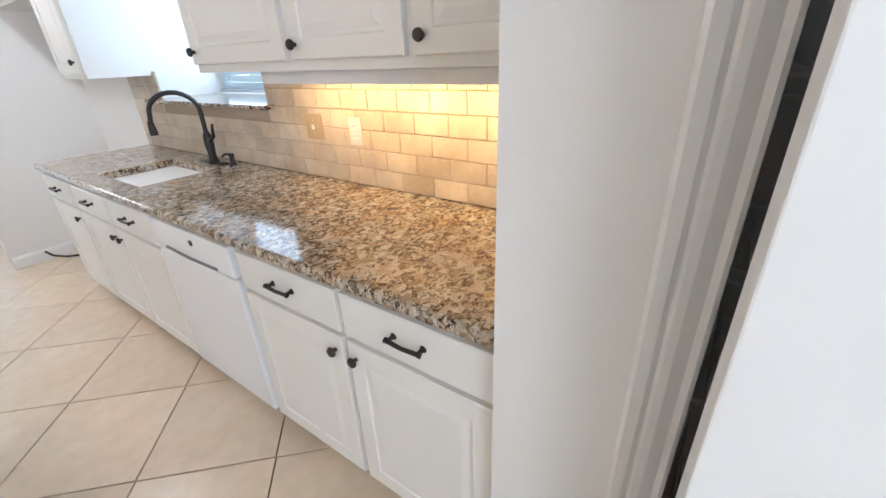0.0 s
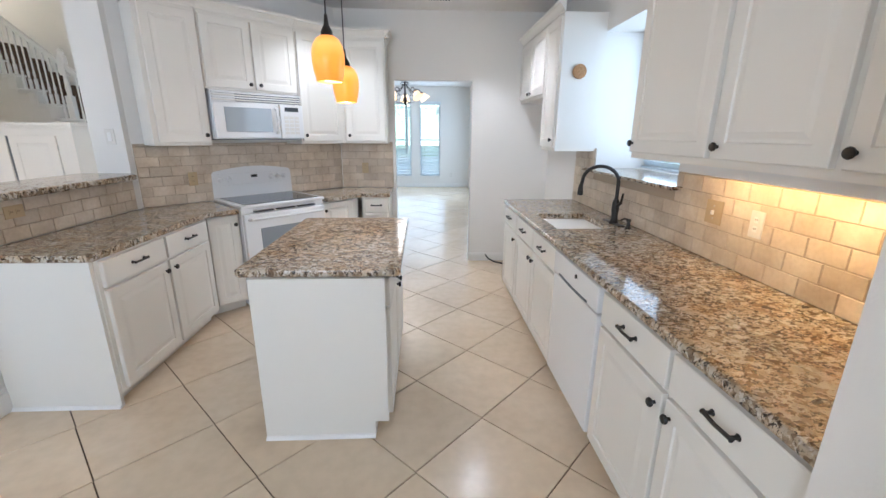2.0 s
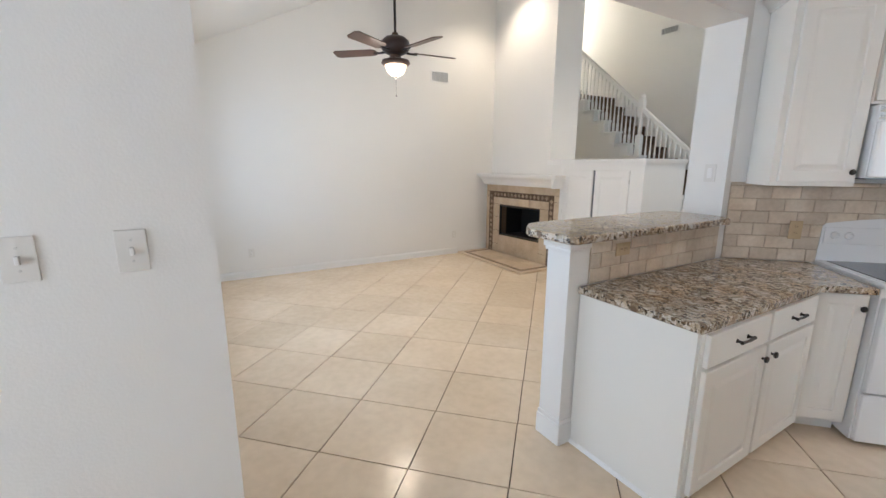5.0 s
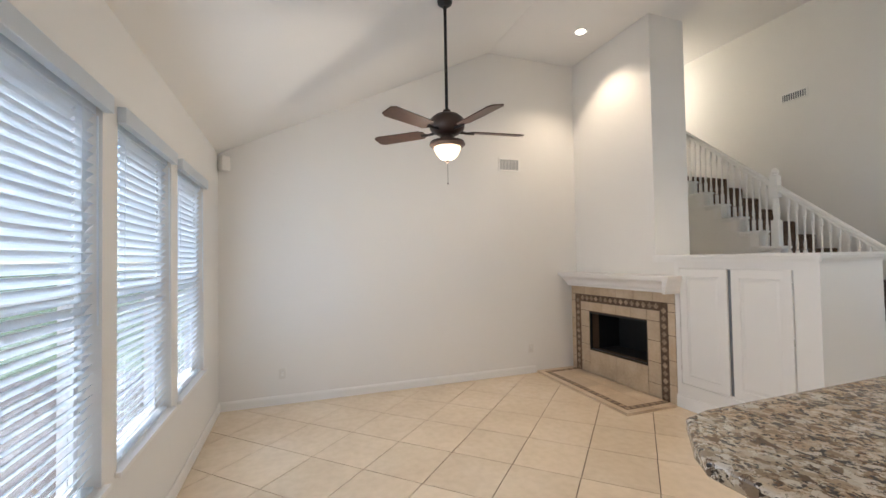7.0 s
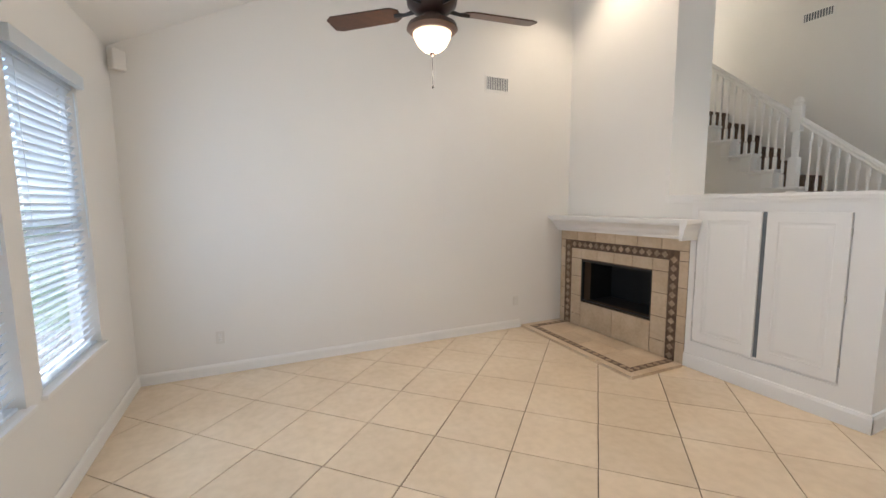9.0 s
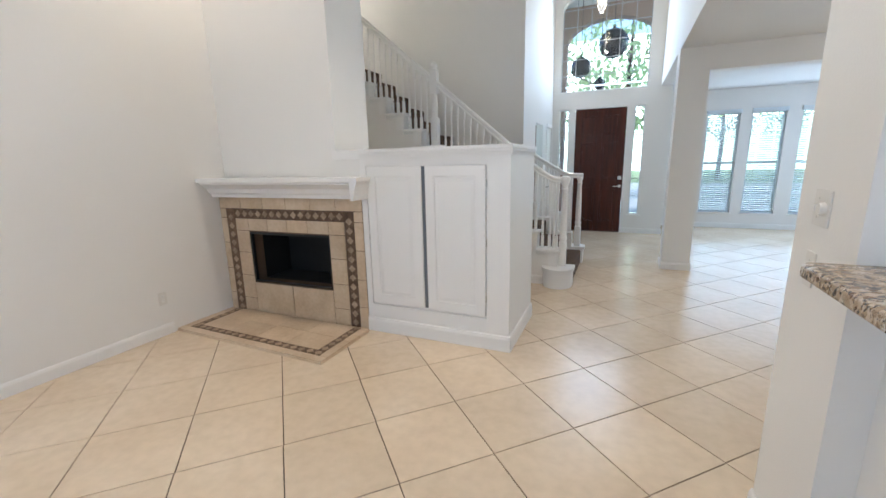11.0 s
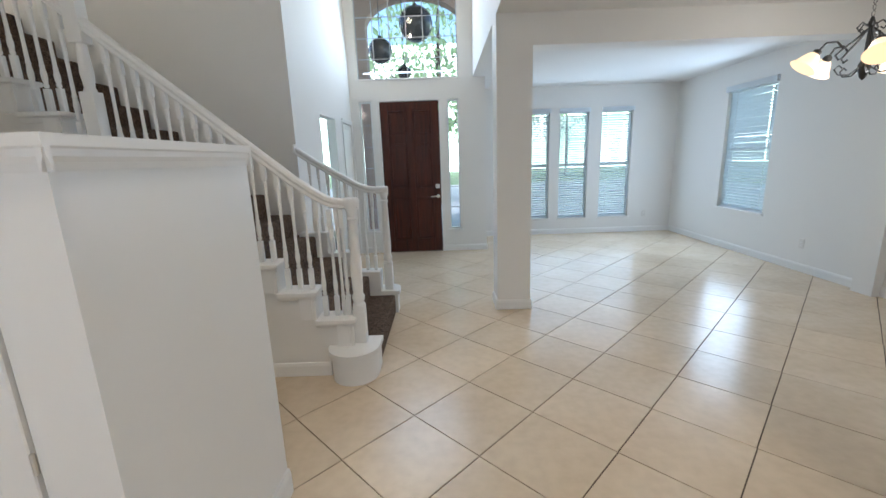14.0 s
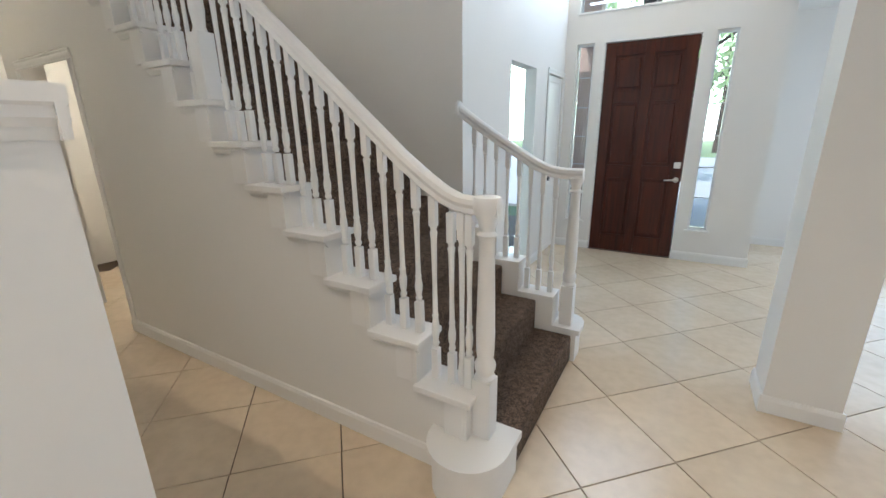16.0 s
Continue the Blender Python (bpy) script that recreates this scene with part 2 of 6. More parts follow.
def prism(bm, pts, z0, z1, m=None):
    """An upright prism over a plan outline."""
    lo = [bm.verts.new((x, y, z0)) for x, y in pts]
    hi = [bm.verts.new((x, y, z1)) for x, y in pts]
    n = len(pts)
    bm.faces.new(lo[::-1])
    bm.faces.new(hi)
    for i in range(n):
        bm.faces.new((lo[i], lo[(i + 1) % n], hi[(i + 1) % n], hi[i]))
    if m is not None:
        bmesh.ops.transform(bm, matrix=m, verts=lo + hi)
    return lo + hi


def lathe(bm, prof, seg=16, m=None):
    """A turned body: (radius, height) pairs from the bottom up, about z."""
    rings = []
    for r, z in prof:
        rings.append([bm.verts.new((r * math.cos(2 * math.pi * i / seg), r * math.sin(2 * math.pi * i / seg), z)) for i in range(seg)])
    for a, b in zip(rings, rings[1:]):
        for i in range(seg):
            bm.faces.new((a[i], a[(i + 1) % seg], b[(i + 1) % seg], b[i]))
    bm.faces.new(rings[0][::-1])
    bm.faces.new(rings[-1])
    vs = [v for ring in rings for v in ring]
    if m is not None:
        bmesh.ops.transform(bm, matrix=m, verts=vs)
    return vs


def tube(bm, pts, r, seg=8):
    """A round bar along points; r is one radius or one for each point."""
    pts = [Vector(p) for p in pts]
    rad = r if isinstance(r, (list, tuple)) else [r] * len(pts)
    rings, up = [], Vector((0.13, 0.21, 0.97))
    for i, p in enumerate(pts):
        d = (pts[min(i + 1, len(pts) - 1)] - pts[max(i - 1, 0)]).normalized()
        a = d.cross(up)
        if a.length < 0.05:
            a = d.cross(Vector((1, 0, 0)))
        a.normalize()
        b = d.cross(a)
        rings.append([bm.verts.new(p + rad[i] * (math.cos(2 * math.pi * k / seg) * a + math.sin(2 * math.pi * k / seg) * b)) for k in range(seg)])
    for a, b in zip(rings, rings[1:]):
        for k in range(seg):
            bm.faces.new((a[k], a[(k + 1) % seg], b[(k + 1) % seg], b[k]))
    bm.faces.new(rings[0][::-1])
    bm.faces.new(rings[-1])


def sweep(bm, prof, a, b, up=(0, 0, 1), side=None):
    """A moulding: a profile of (out, up) pairs drawn straight from a to b."""
    a, b, up = Vector(a), Vector(b), Vector(up)
    d = (b - a).normalized()
    s = Vector(side) if side else d.cross(up).normalized()
    r0 = [bm.verts.new(a + s * o + up * h) for o, h in prof]
    r1 = [bm.verts.new(b + s * o + up * h) for o, h in prof]
    n = len(prof)
    for i in range(n):
        bm.faces.new((r0[i], r0[(i + 1) % n], r1[(i + 1) % n], r1[i]))
    bm.faces.new(r0[::-1])
    bm.faces.new(r1)


def mesh_of(name, bm, material, smooth=False):
    bmesh.ops.recalc_face_normals(bm, faces=bm.faces[:])
    me = bpy.data.meshes.new(name)
    bm.to_mesh(me)
    bm.free()
    me.materials.append(material)
    if smooth:
        me.shade_smooth()
        me.set_sharp_from_angle(angle=radians(38))
    return me


def part(name, bm, material, parent=None, label="", smooth=False):
    ob = new(name, mesh_of(name, bm, material, smooth))
    if parent is not None:
        ob.parent = parent
    if label:
        ob["label"] = label
    return ob


def thing(name, label, category, group="", kind="", at=None):
    return_ob = new(name)
    return_ob.empty_display_size = 0.1
    if at is not None:
        return_ob.matrix_basis = at
    return tagged(return_ob, label, category, group, kind)


def structure(name, bm, material, label, category, smooth=False):
    return tagged(part(name, bm, material, None, "", smooth), label, category, "", "structure")


def new_bm():
    return bmesh.new()


def holed(bm, axis, u0, u1, z0, z1, d0, d1, holes):
    """A wall slab along x or y, with rectangular holes (u0, u1, z0, z1)."""
    us = sorted({u0, u1, *[h[0] for h in holes], *[h[1] for h in holes]})
    for a, b in zip(us, us[1:]):
        zs = [z0]
        for h in sorted([h for h in holes if h[0] <= a + 1e-6 and h[1] >= b - 1e-6], key=lambda h: h[2]):
            zs += [h[2], h[3]]
        zs.append(z1)
        for c, d in zip(zs[::2], zs[1::2]):
            if d - c > 1e-4:
                if axis == "x":
                    box(bm, a, d0, c, b, d1, d)
                else:
                    box(bm, d0, a, c, d1, b, d)
    bmesh.ops.remove_doubles(bm, verts=bm.verts[:], dist=1e-4)


# ---- the shell ----
KC, DC, LC, HC = 2.77, 2.77, 4.42, 5.30  # ceilings: kitchen, dining, living, hall

bm = new_bm(); box(bm, -9.6, -1.6, -0.15, 2.0, 13.6, -0.008)
FLOOR = structure("floor", bm, GROUT, "beige porcelain floor tiles laid diagonally with dark grout", "floor")

bm = new_bm()
holed(bm, "y", -1.5, 5.97, 0, KC, 1.2, 1.80, [(3.41, 4.65, 1.217, 2.30)])
structure("wall_sink", bm, WALL, "white kitchen wall behind the sink with a window", "wall")
bm = new_bm()
holed(bm, "x", -1.19, 1.36, 0, KC, 5.97, 6.09, [(-0.57, 0.30, 0, 2.08)])
structure("wall_kitchen_end", bm, WALL, "white wall with a plain opening to the dining room", "wall")
bm = new_bm()
prism(bm, [(-2.57, 4.59), (-1.19, 5.97), (-1.19, 6.09), (-1.36, 6.09), (-2.57, 4.88)], 0, KC)
structure("wall_range", bm, WALL, "white wall set across the corner behind the range", "wall")
bm = new_bm(); box(bm, -2.82, 4.53, 0, -2.57, 4.98, LC)
structure("wall_stub", bm, WALL, "white wall end beside the breakfast bar", "wall")
bm = new_bm()
box(bm, -2.83, 1.585, 2.41, -2.57, 4.53, LC)
structure("wall_header", bm, WALL, "white header over the breakfast bar opening", "wall")
bm = new_bm(); box(bm, -2.75, -1.5, 0, -2.6, 1.585, LC)
structure("wall_switches", bm, WALL, "white wall carrying light switches", "wall")
bm = new_bm()
holed(bm, "x", -7.3, -2.75, 0, 4.6, 1.27, 1.43, [(-6.41, -5.56, 0.63, 2.33), (-5.40, -4.52, 0.63, 2.33), (-4.36, -3.48, 0.63, 2.33)])
structure("wall_living_windows", bm, WALL, "white living room wall with three tall windows", "wall")
bm = new_bm(); box(bm, -7.30, 1.43, 0, -7.15, 6.9, LC + 0.4)
structure("wall_living_side", bm, WALL, "plain white two-storey living room wall", "wall")
bm = new_bm()
box(bm, -7.15, 6.10, 1.23, -5.74, 6.63, LC)
holed(bm, "x", -7.15, -5.74, 0, 1.42, 6.22, 6.63, [(-6.90, -5.81, 0.31, 0.92)])
box(bm, -5.74, 6.10, 1.22, -5.462, 6.63, 1.53)
box(bm, -5.74, 6.22, 0, -5.462, 6.63, 1.22)
structure("wall_chimney", bm, WALL, "white chimney breast above the fireplace", "wall")
bm = new_bm()
holed(bm, "y", 1.72 - 3.2, 1.75, 0, KC, 0.5, 0.6, [(0.62, 1.42, 0, 2.05)])
box(bm, 0.6, 1.68, 0, 1.2, 1.75, KC)
structure("wall_pantry", bm, WALL, "white pantry wall beside the kitchen worktop", "wall")
bm = new_bm(); holed(bm, "x", -2.6, 1.36, 0, KC, -1.55, -1.4, [(-2.45, -1.35, 0.75, 2.3), (-1.20, -0.45, 0.75, 2.3)])
structure("wall_back", bm, WALL, "plain white wall behind the kitchen", "wall")
bm = new_bm()
box(bm, -4.93, 9.36, 0, -4.81, 9.62, HC)
holed(bm, "y", 9.62, 12.05, 0, HC, -4.93, -4.81, [(10.28, 10.98, 0, 2.1), (11.42, 12.0, 0, 2.1)])
structure("wall_foyer_side", bm, WALL, "white foyer wall with a doorway and a closet door", "wall")
bm = new_bm(); box(bm, -9.6, 9.36, 0, -4.93, 9.5, HC)
structure("wall_stair", bm, WALL, "white wall along the staircase", "wall")
bm = new_bm()
holed(bm, "x", -4.93, -2.67, 0, HC, 12.05, 12.22, [(-4.68, -4.48, 0.37, 2.46), (-4.36, -3.41, 0, 2.45), (-3.28, -3.09, 0.37, 2.46), (-4.67, -3.09, 2.79, 4.62)])
arc = [(-3.88 + 0.79 * math.cos(a), 4.28 + 0.33 * math.sin(a)) for a in [math.pi * k / 20 for k in range(21)]]
for p, q in zip(arc, arc[1:]):
    vs = [bm.verts.new((x, y, z)) for y in (12.05, 12.22) for x, z in (p, q, (q[0], 4.62), (p[0], 4.62))]
    for f in ((0, 1, 2, 3), (7, 6, 5, 4), (0, 4, 5, 1)):
        bm.faces.new([vs[i] for i in f])
structure("wall_front", bm, WALL, "white front wall with the entrance door and arched window", "wall")
bm = new_bm(); box(bm, -2.79, 12.22, 0, -2.67, 13.4, DC)
structure("wall_front_return", bm, WALL, "short white return wall beside the entrance", "wall")
bm = new_bm()
holed(bm, "x", -2.67, 1.2, 0, DC, 13.24, 13.4, [(-1.90, -1.33, 0.31, 2.34), (-1.14, -0.59, 0.31, 2.34), (-0.35, 0.23, 0.31, 2.34)])
structure("wall_dining_front", bm, WALL, "white front room wall with three tall windows", "wall")
bm = new_bm()
holed(bm, "y", 6.09, 13.24, 0, DC, 1.06, 1.22, [(10.90, 11.86, 0.63, 2.42)])
structure("wall_dining_side", bm, WALL, "white front room side wall with one window", "wall")
bm = new_bm()
box(bm, -2.86, 5.05, DC, -2.72, 12.05, HC)
structure("wall_upper", bm, WALL, "white upper wall above the dining room edge", "wall")
bm = new_bm(); box(bm, -2.86, 9.2, 0.0, -2.53, 9.5, DC)
structure("pillar", bm, WALL, "square white drywall pillar on the tiled floor", "pillar")
bm = new_bm(); box(bm, -2.53, 9.2, 2.5, 1.059, 9.42, DC)
structure("beam", bm, WALL, "white dropped beam between dining and front room", "beam")
bm = new_bm(); box(bm, 0.965, 9.2, 0.0, 1.059, 9.42, 2.499)
structure("pilaster", bm, WALL, "shallow white pilaster under the dropped beam", "pilaster")
bm = new_bm(); box(bm, -9.6, 5.9, 0, -9.45, 9.5, HC); box(bm, -9.45, 6.75, 0, -7.15, 6.9, HC)
structure("wall_hall", bm, WALL, "cream wall of the hall behind the stairs", "wall")

bm = new_bm(); box(bm, -2.57, -1.5, KC, 1.36, 6.09, KC + 0.12)
structure("ceiling_kitchen", bm, CEIL, "flat white kitchen ceiling", "ceiling")
bm = new_bm(); box(bm, -2.72, 6.09, DC, 1.22, 13.4, DC + 0.12)
prism(bm, [(-2.83, 5.05), (-2.57, 5.05), (-1.53, 6.09), (-2.72, 6.09), (-2.83, 6.09)], DC + 0.001, DC + 0.12)
structure("ceiling_dining", bm, CEIL, "flat white dining room ceiling", "ceiling")
bm = new_bm()
for x0, x1 in ((-7.3, -2.57),):
    a = [(x0, 1.27, 2.72), (x1, 1.27, 2.72), (x1, 4.72, LC), (x0, 4.72, LC)]
    lo = [bm.verts.new(p) for p in a]
    hi = [bm.verts.new((p[0], p[1], p[2] + 0.12)) for p in a]
    bm.faces.new(lo); bm.faces.new(hi)
    for i in range(4):
        bm.faces.new((lo[i], lo[(i + 1) % 4], hi[(i + 1) % 4], hi[i]))
box(bm, -7.3, 4.72, LC, -2.57, 6.63, LC + 0.12)
structure("ceiling_living", bm, CEIL, "white vaulted living room ceiling", "ceiling")
bm = new_bm(); box(bm, -9.6, 6.63, HC, -2.72, 12.22, HC + 0.12); box(bm, -7.3, 6.55, LC + 0.12, -2.72, 6.63, HC)
structure("ceiling_hall", bm, CEIL, "high white ceiling over foyer and stairs", "ceiling")

# ---- kitchen ----
def panel_door(bm, x0, z0, x1, z1, t=0.019, y=0.0, rail=0.055):
    """A raised-panel front that faces -y, its back at y, in one skin."""
    vs = box(bm, x0, y - t, z0, x1, y, z1)
    fs = {f for v in vs for f in v.link_faces}
    face = min(fs, key=lambda f: f.calc_center_median().y)
    w, h = x1 - x0, z1 - z0
    big = w > 0.2 and h > 0.22
    steps = [(0.004, 0.003)] + ([(rail, 0.0), (0.004, -0.006), (0.012, 0.0), (0.022, 0.005)] if big else [])
    for thick, out in steps:
        bmesh.ops.inset_region(bm, faces=[face], thickness=thick, use_even_offset=True)
        for v in face.verts:
            v.co.y -= out


def add_knob(parent, x, y, z):
    bm = new_bm()
    lathe(bm, [(0.010, 0), (0.006, 0.004), (0.006, 0.012), (0.015, 0.017), (0.017, 0.022), (0.014, 0.028), (0.006, 0.030)], 12, Matrix.Translation((x, y, z)) @ Matrix.Rotation(radians(90), 4, "X"))
    part("knob", bm, IRON, parent, "dark bronze round knob", True)


def add_pull(parent, x, y, z, half=0.048):
    bm = new_bm()
    for s in (-1, 1):
        lathe(bm, [(0.012, 0), (0.010, 0.004), (0.006, 0.010), (0.006, 0.024)], 10, Matrix.Translation((x + s * half, y, z)) @ Matrix.Rotation(radians(90), 4, "X"))
    tube(bm, [(x - half - 0.008, y - 0.026, z), (x - half, y - 0.027, z), (x, y - 0.031, z), (x + half, y - 0.027, z), (x + half + 0.008, y - 0.026, z)], [0.009, 0.0065, 0.006, 0.0065, 0.009], 8)
    part("pull", bm, IRON, parent, "dark bronze bar pull", True)


def cabinet(label, at, w, d, z0, z1, fronts, toe=0.0, category="cabinet", name="base_cabinet", group=""):
    """A cabinet whose front faces -y of its pose; fronts: (kind, x0, z0, x1, z1, handle x, handle z)."""
    c = thing(name, label, category, group, "", at)
    bm = new_bm()
    box(bm, 0.001, 0, z0 + toe, w - 0.001, d, z1)
    if toe:
        box(bm, 0.001, 0.07, z0, w - 0.001, d, z0 + toe)
    part("body", bm, CABP, c)
    for kind, x0, a, x1, b, hx, hz in fronts:
        bm = new_bm()
        panel_door(bm, x0, a, x1, b)
        f = part("door" if kind == "door" else "drawer_front", bm, CABP, c)
        if hx is not None:
            (add_knob if kind == "door" else add_pull)(f, hx, -0.019, hz)
    return c


SINKSIDE = lambda y: pose(0.557, y, 0, 0, 0, -90)
CB, CT = 0.870, 0.908  # worktop slab, bottom and top
D0, D1, R0, R1 = 0.10, 0.690, 0.708, 0.852
KZ, PZ = 0.635, 0.785  # knob and pull heights
cabinet("white two-door base cabinet with two drawers under the granite worktop", SINKSIDE(2.785), 1.03, 0.643, 0, 0.868, [
    ("door", 0.012, D0, 0.512, D1, 0.478, KZ), ("door", 0.532, D0, 1.02, D1, 0.566, KZ),
    ("drawer", 0.012, R0, 0.512, R1, 0.262, PZ), ("drawer", 0.532, R0, 1.02, R1, 0.776, PZ)], 0.08)
cabinet("white sink base cabinet with two doors and drawer fronts", SINKSIDE(4.495), 1.065, 0.643, 0, 0.868, [
    ("door", 0.012, D0, 0.525, D1, 0.492, KZ), ("door", 0.54, D0, 1.053, D1, 0.573, KZ),
    ("drawer", 0.012, R0, 0.525, R1, 0.268, PZ), ("drawer", 0.54, R0, 1.053, R1, 0.796, PZ)], 0.08)
cabinet("narrow white base cabinet at the end of the sink run", SINKSIDE(5.015), 0.518, 0.643, 0, 0.868, [
    ("door", 0.012, D0, 0.505, D1, 0.475, KZ), ("drawer", 0.012, R0, 0.505, R1, 0.26, PZ)], 0.08)

dw = thing("dishwasher", "white enamel dishwasher built in under granite worktop", "dishwasher", at=SINKSIDE(3.428))
bm = new_bm(); box(bm, 0.004, 0.01, 0.09, 0.634, 0.6, 0.866); part("body", bm, APPL, dw)
bm = new_bm(); box(bm, 0.006, -0.028, 0.10, 0.632, 0.008, 0.725, 0.008); part("door", bm, APPL, dw, "plain white enamel door")
bm = new_bm(); box(bm, 0.006, -0.034, 0.737, 0.632, 0.008, 0.862, 0.008); cp = part("control_panel", bm, APPL, dw)
bm = new_bm(); tube(bm, [(0.12, -0.036, 0.748), (0.31, -0.037, 0.742), (0.52, -0.036, 0.748)], 0.006, 6); part("handle_recess", bm, GREYG, cp, "grey handle slot")
bm = new_bm(); lathe(bm, [(0.013, 0), (0.012, 0.006), (0.006, 0.007)], 12, Matrix.Translation((0.36, -0.033, 0.818)) @ Matrix.Rotation(radians(90), 4, "X")); part("dial", bm, BLACK, cp, "small black dial")
bm = new_bm(); box(bm, 0.01, 0.06, 0.0, 0.63, 0.5, 0.09); part("toe_panel", bm, CABP, dw)


def slab(bm, pts, z0, z1, bev=0.008, hole=None):
    """A worktop over a plan outline with rounded top and bottom edges."""
    vs = prism(bm, pts, z0, z1)
    es = [e for e in bm.edges if abs(e.verts[0].co.z - e.verts[1].co.z) < 1e-6]
    bmesh.ops.bevel(bm, geom=es, offset=bev, segments=3, affect="EDGES", profile=0.5)


# sink worktop as four strips round the basin, one mesh
wt = thing("sink_worktop", "polished brown speckled granite worktop over the sink cabinets", "worktop")
bm = new_bm()
SX0, SX1, SY0, SY1 = 0.64, 1.02, 3.76, 4.29
for a, b, c, d in ((0.524, 1.752, SX0, 5.035), (SX1, 1.752, 1.198, 5.035), (SX0, 1.752, SX1, SY0), (SX0, SY1, SX1, 5.035)):
    box(bm, a, b, CB, c, d, CT)
bmesh.ops.remove_doubles(bm, verts=bm.verts[:], dist=1e-4)
es = [e for e in bm.edges if all(abs(v.co.x - 0.524) < 1e-4 for v in e.verts) and abs(e.verts[0].co.z - e.verts[1].co.z) < 1e-4]
bmesh.ops.bevel(bm, geom=es, offset=0.012, segments=3, affect="EDGES", profile=0.5)
part("slab", bm, GRANITE, wt)
sk = thing("kitchen_sink", "biscuit undermount sink basin set in the granite worktop", "sink")
bm = new_bm()
box(bm, SX0 - 0.01, SY0 - 0.01, 0.70, SX1 + 0.01, SY1 + 0.01, 0.72)
for a, b, c, d in ((SX0 - 0.012, SY0 - 0.012, SX0 - 0.001, SY1 + 0.012), (SX1 + 0.001, SY0 - 0.012, SX1 + 0.012, SY1 + 0.012), (SX0, SY0 - 0.012, SX1, SY0 - 0.001), (SX0, SY1 + 0.001, SX1, SY1 + 0.012)):
    box(bm, a, b, 0.71, c, d, 0.898)
part("basin", bm, SINKM, sk)
bm = new_bm(); lathe(bm, [(0.045, 0.720), (0.045, 0.724), (0.03, 0.725), (0.028, 0.722)], 16, Matrix.Translation((0.83, 4.02, 0))); part("drain", bm, CHROME, sk, "round metal drain")

fc = thing("kitchen_faucet", "matt black gooseneck pull-down faucet behind the sink", "faucet", at=pose(1.10, 3.93, CT))
bm = new_bm(); lathe(bm, [(0.034, 0), (0.034, 0.008), (0.024, 0.02), (0.021, 0.06), (0.026, 0.10), (0.024, 0.15), (0.016, 0.175)], 16); box(bm, -0.025, -0.12, 0.0, 0.025, 0.12, 0.007, 0.003); part("body", bm, IRON, fc, smooth=True)
bm = new_bm()
arc = [(0, 0, 0.16), (0, 0, 0.27)] + [(-0.105 + 0.105 * math.cos(a), 0.105 * 0.55 * (1 - math.cos(a)), 0.29 + 0.105 * math.sin(a)) for a in [math.pi * k / 12 for k in range(13)]] + [(-0.215, 0.12, 0.25)]
tube(bm, arc, 0.0125, 10); part("spout", bm, IRON, fc, smooth=True)
bm = new_bm(); lathe(bm, [(0.019, 0), (0.020, 0.02), (0.016, 0.06), (0.013, 0.075)], 12, Matrix.Translation((-0.217, 0.12, 0.185))); part("spray_head", bm, IRON, fc, smooth=True)
bm = new_bm(); tube(bm, [(0.0, -0.02, 0.13), (0.01, -0.05, 0.15), (0.015, -0.06, 0.22)], [0.012, 0.010, 0.007], 8); part("lever", bm, IRON, fc, smooth=True)
sd = thing("soap_dispenser", "small matt black soap dispenser beside the faucet", "soap dispenser", at=pose(1.12, 3.76, CT))
bm = new_bm(); lathe(bm, [(0.020, 0), (0.020, 0.008), (0.013, 0.015), (0.012, 0.045), (0.016, 0.05), (0.015, 0.065)], 12); part("body", bm, IRON, sd, smooth=True)
bm = new_bm(); tube(bm, [(0, 0, 0.06), (-0.03, 0.0, 0.068), (-0.055, 0, 0.058)], 0.006, 8); part("nozzle", bm, IRON, sd, smooth=True)


def crown(parent, a, b, side):
    bm = new_bm()
    sweep(bm, [(0, 0), (0.012, 0), (0.018, 0.02), (0.045, 0.05), (0.055, 0.055), (0.055, 0.075), (0, 0.075)], a, b, side=side)
    part("crown_moulding", bm, CABP, parent)


UZ0, UZ1, UB = 1.40, 2.43, 1.41
u = cabinet("white wall cabinet with three raised-panel doors beside the window", pose(0.85, 3.31, 0, 0, 0, -90), 1.555, 0.348, UZ0, UZ1, [
    ("door", 0.015, UZ0 + 0.03, 0.61, UZ1 - 0.03, 0.045, 1.475), ("door", 0.645, UZ0 + 0.03, 1.11, UZ1 - 0.03, 0.675, 1.475), ("door", 1.145, UZ0 + 0.03, 1.545, UZ1 - 0.03, 1.175, 1.475)], name="wall_cabinet")
crown(u, (-0.02, -0.001, UZ1), (1.553, -0.001, UZ1), (0, -1, 0))
u = cabinet("narrow tall white wall cabinet beyond the sink window", pose(0.85, 5.02, 0, 0, 0, -90), 0.40, 0.348, UZ0 - 0.02, UZ1, [
    ("door", 0.015, UZ0 + 0.01, 0.385, UZ1 - 0.03, 0.355, 1.47)], name="wall_cabinet")
crown(u, (0, -0.001, UZ1), (0.42, -0.001, UZ1), (0, -1, 0))
u = cabinet("white cabinet over the empty refrigerator space", pose(0.85, 5.965, 0, 0, 0, -90), 0.943, 0.348, 1.84, UZ1, [
    ("door", 0.015, 1.87, 0.465, UZ1 - 0.03, 0.435, 1.905), ("door", 0.478, 1.87, 0.928, UZ1 - 0.03, 0.508, 1.905)], name="wall_cabinet")
crown(u, (0, -0.001, UZ1), (0.943, -0.001, UZ1), (0, -1, 0))
bm = new_bm(); lathe(bm, [(0.052, 0), (0.056, 0.004), (0.056, 0.016), (0.05, 0.02)], 20, pose(1.0, 4.619, 2.0, 90, 0, 0))
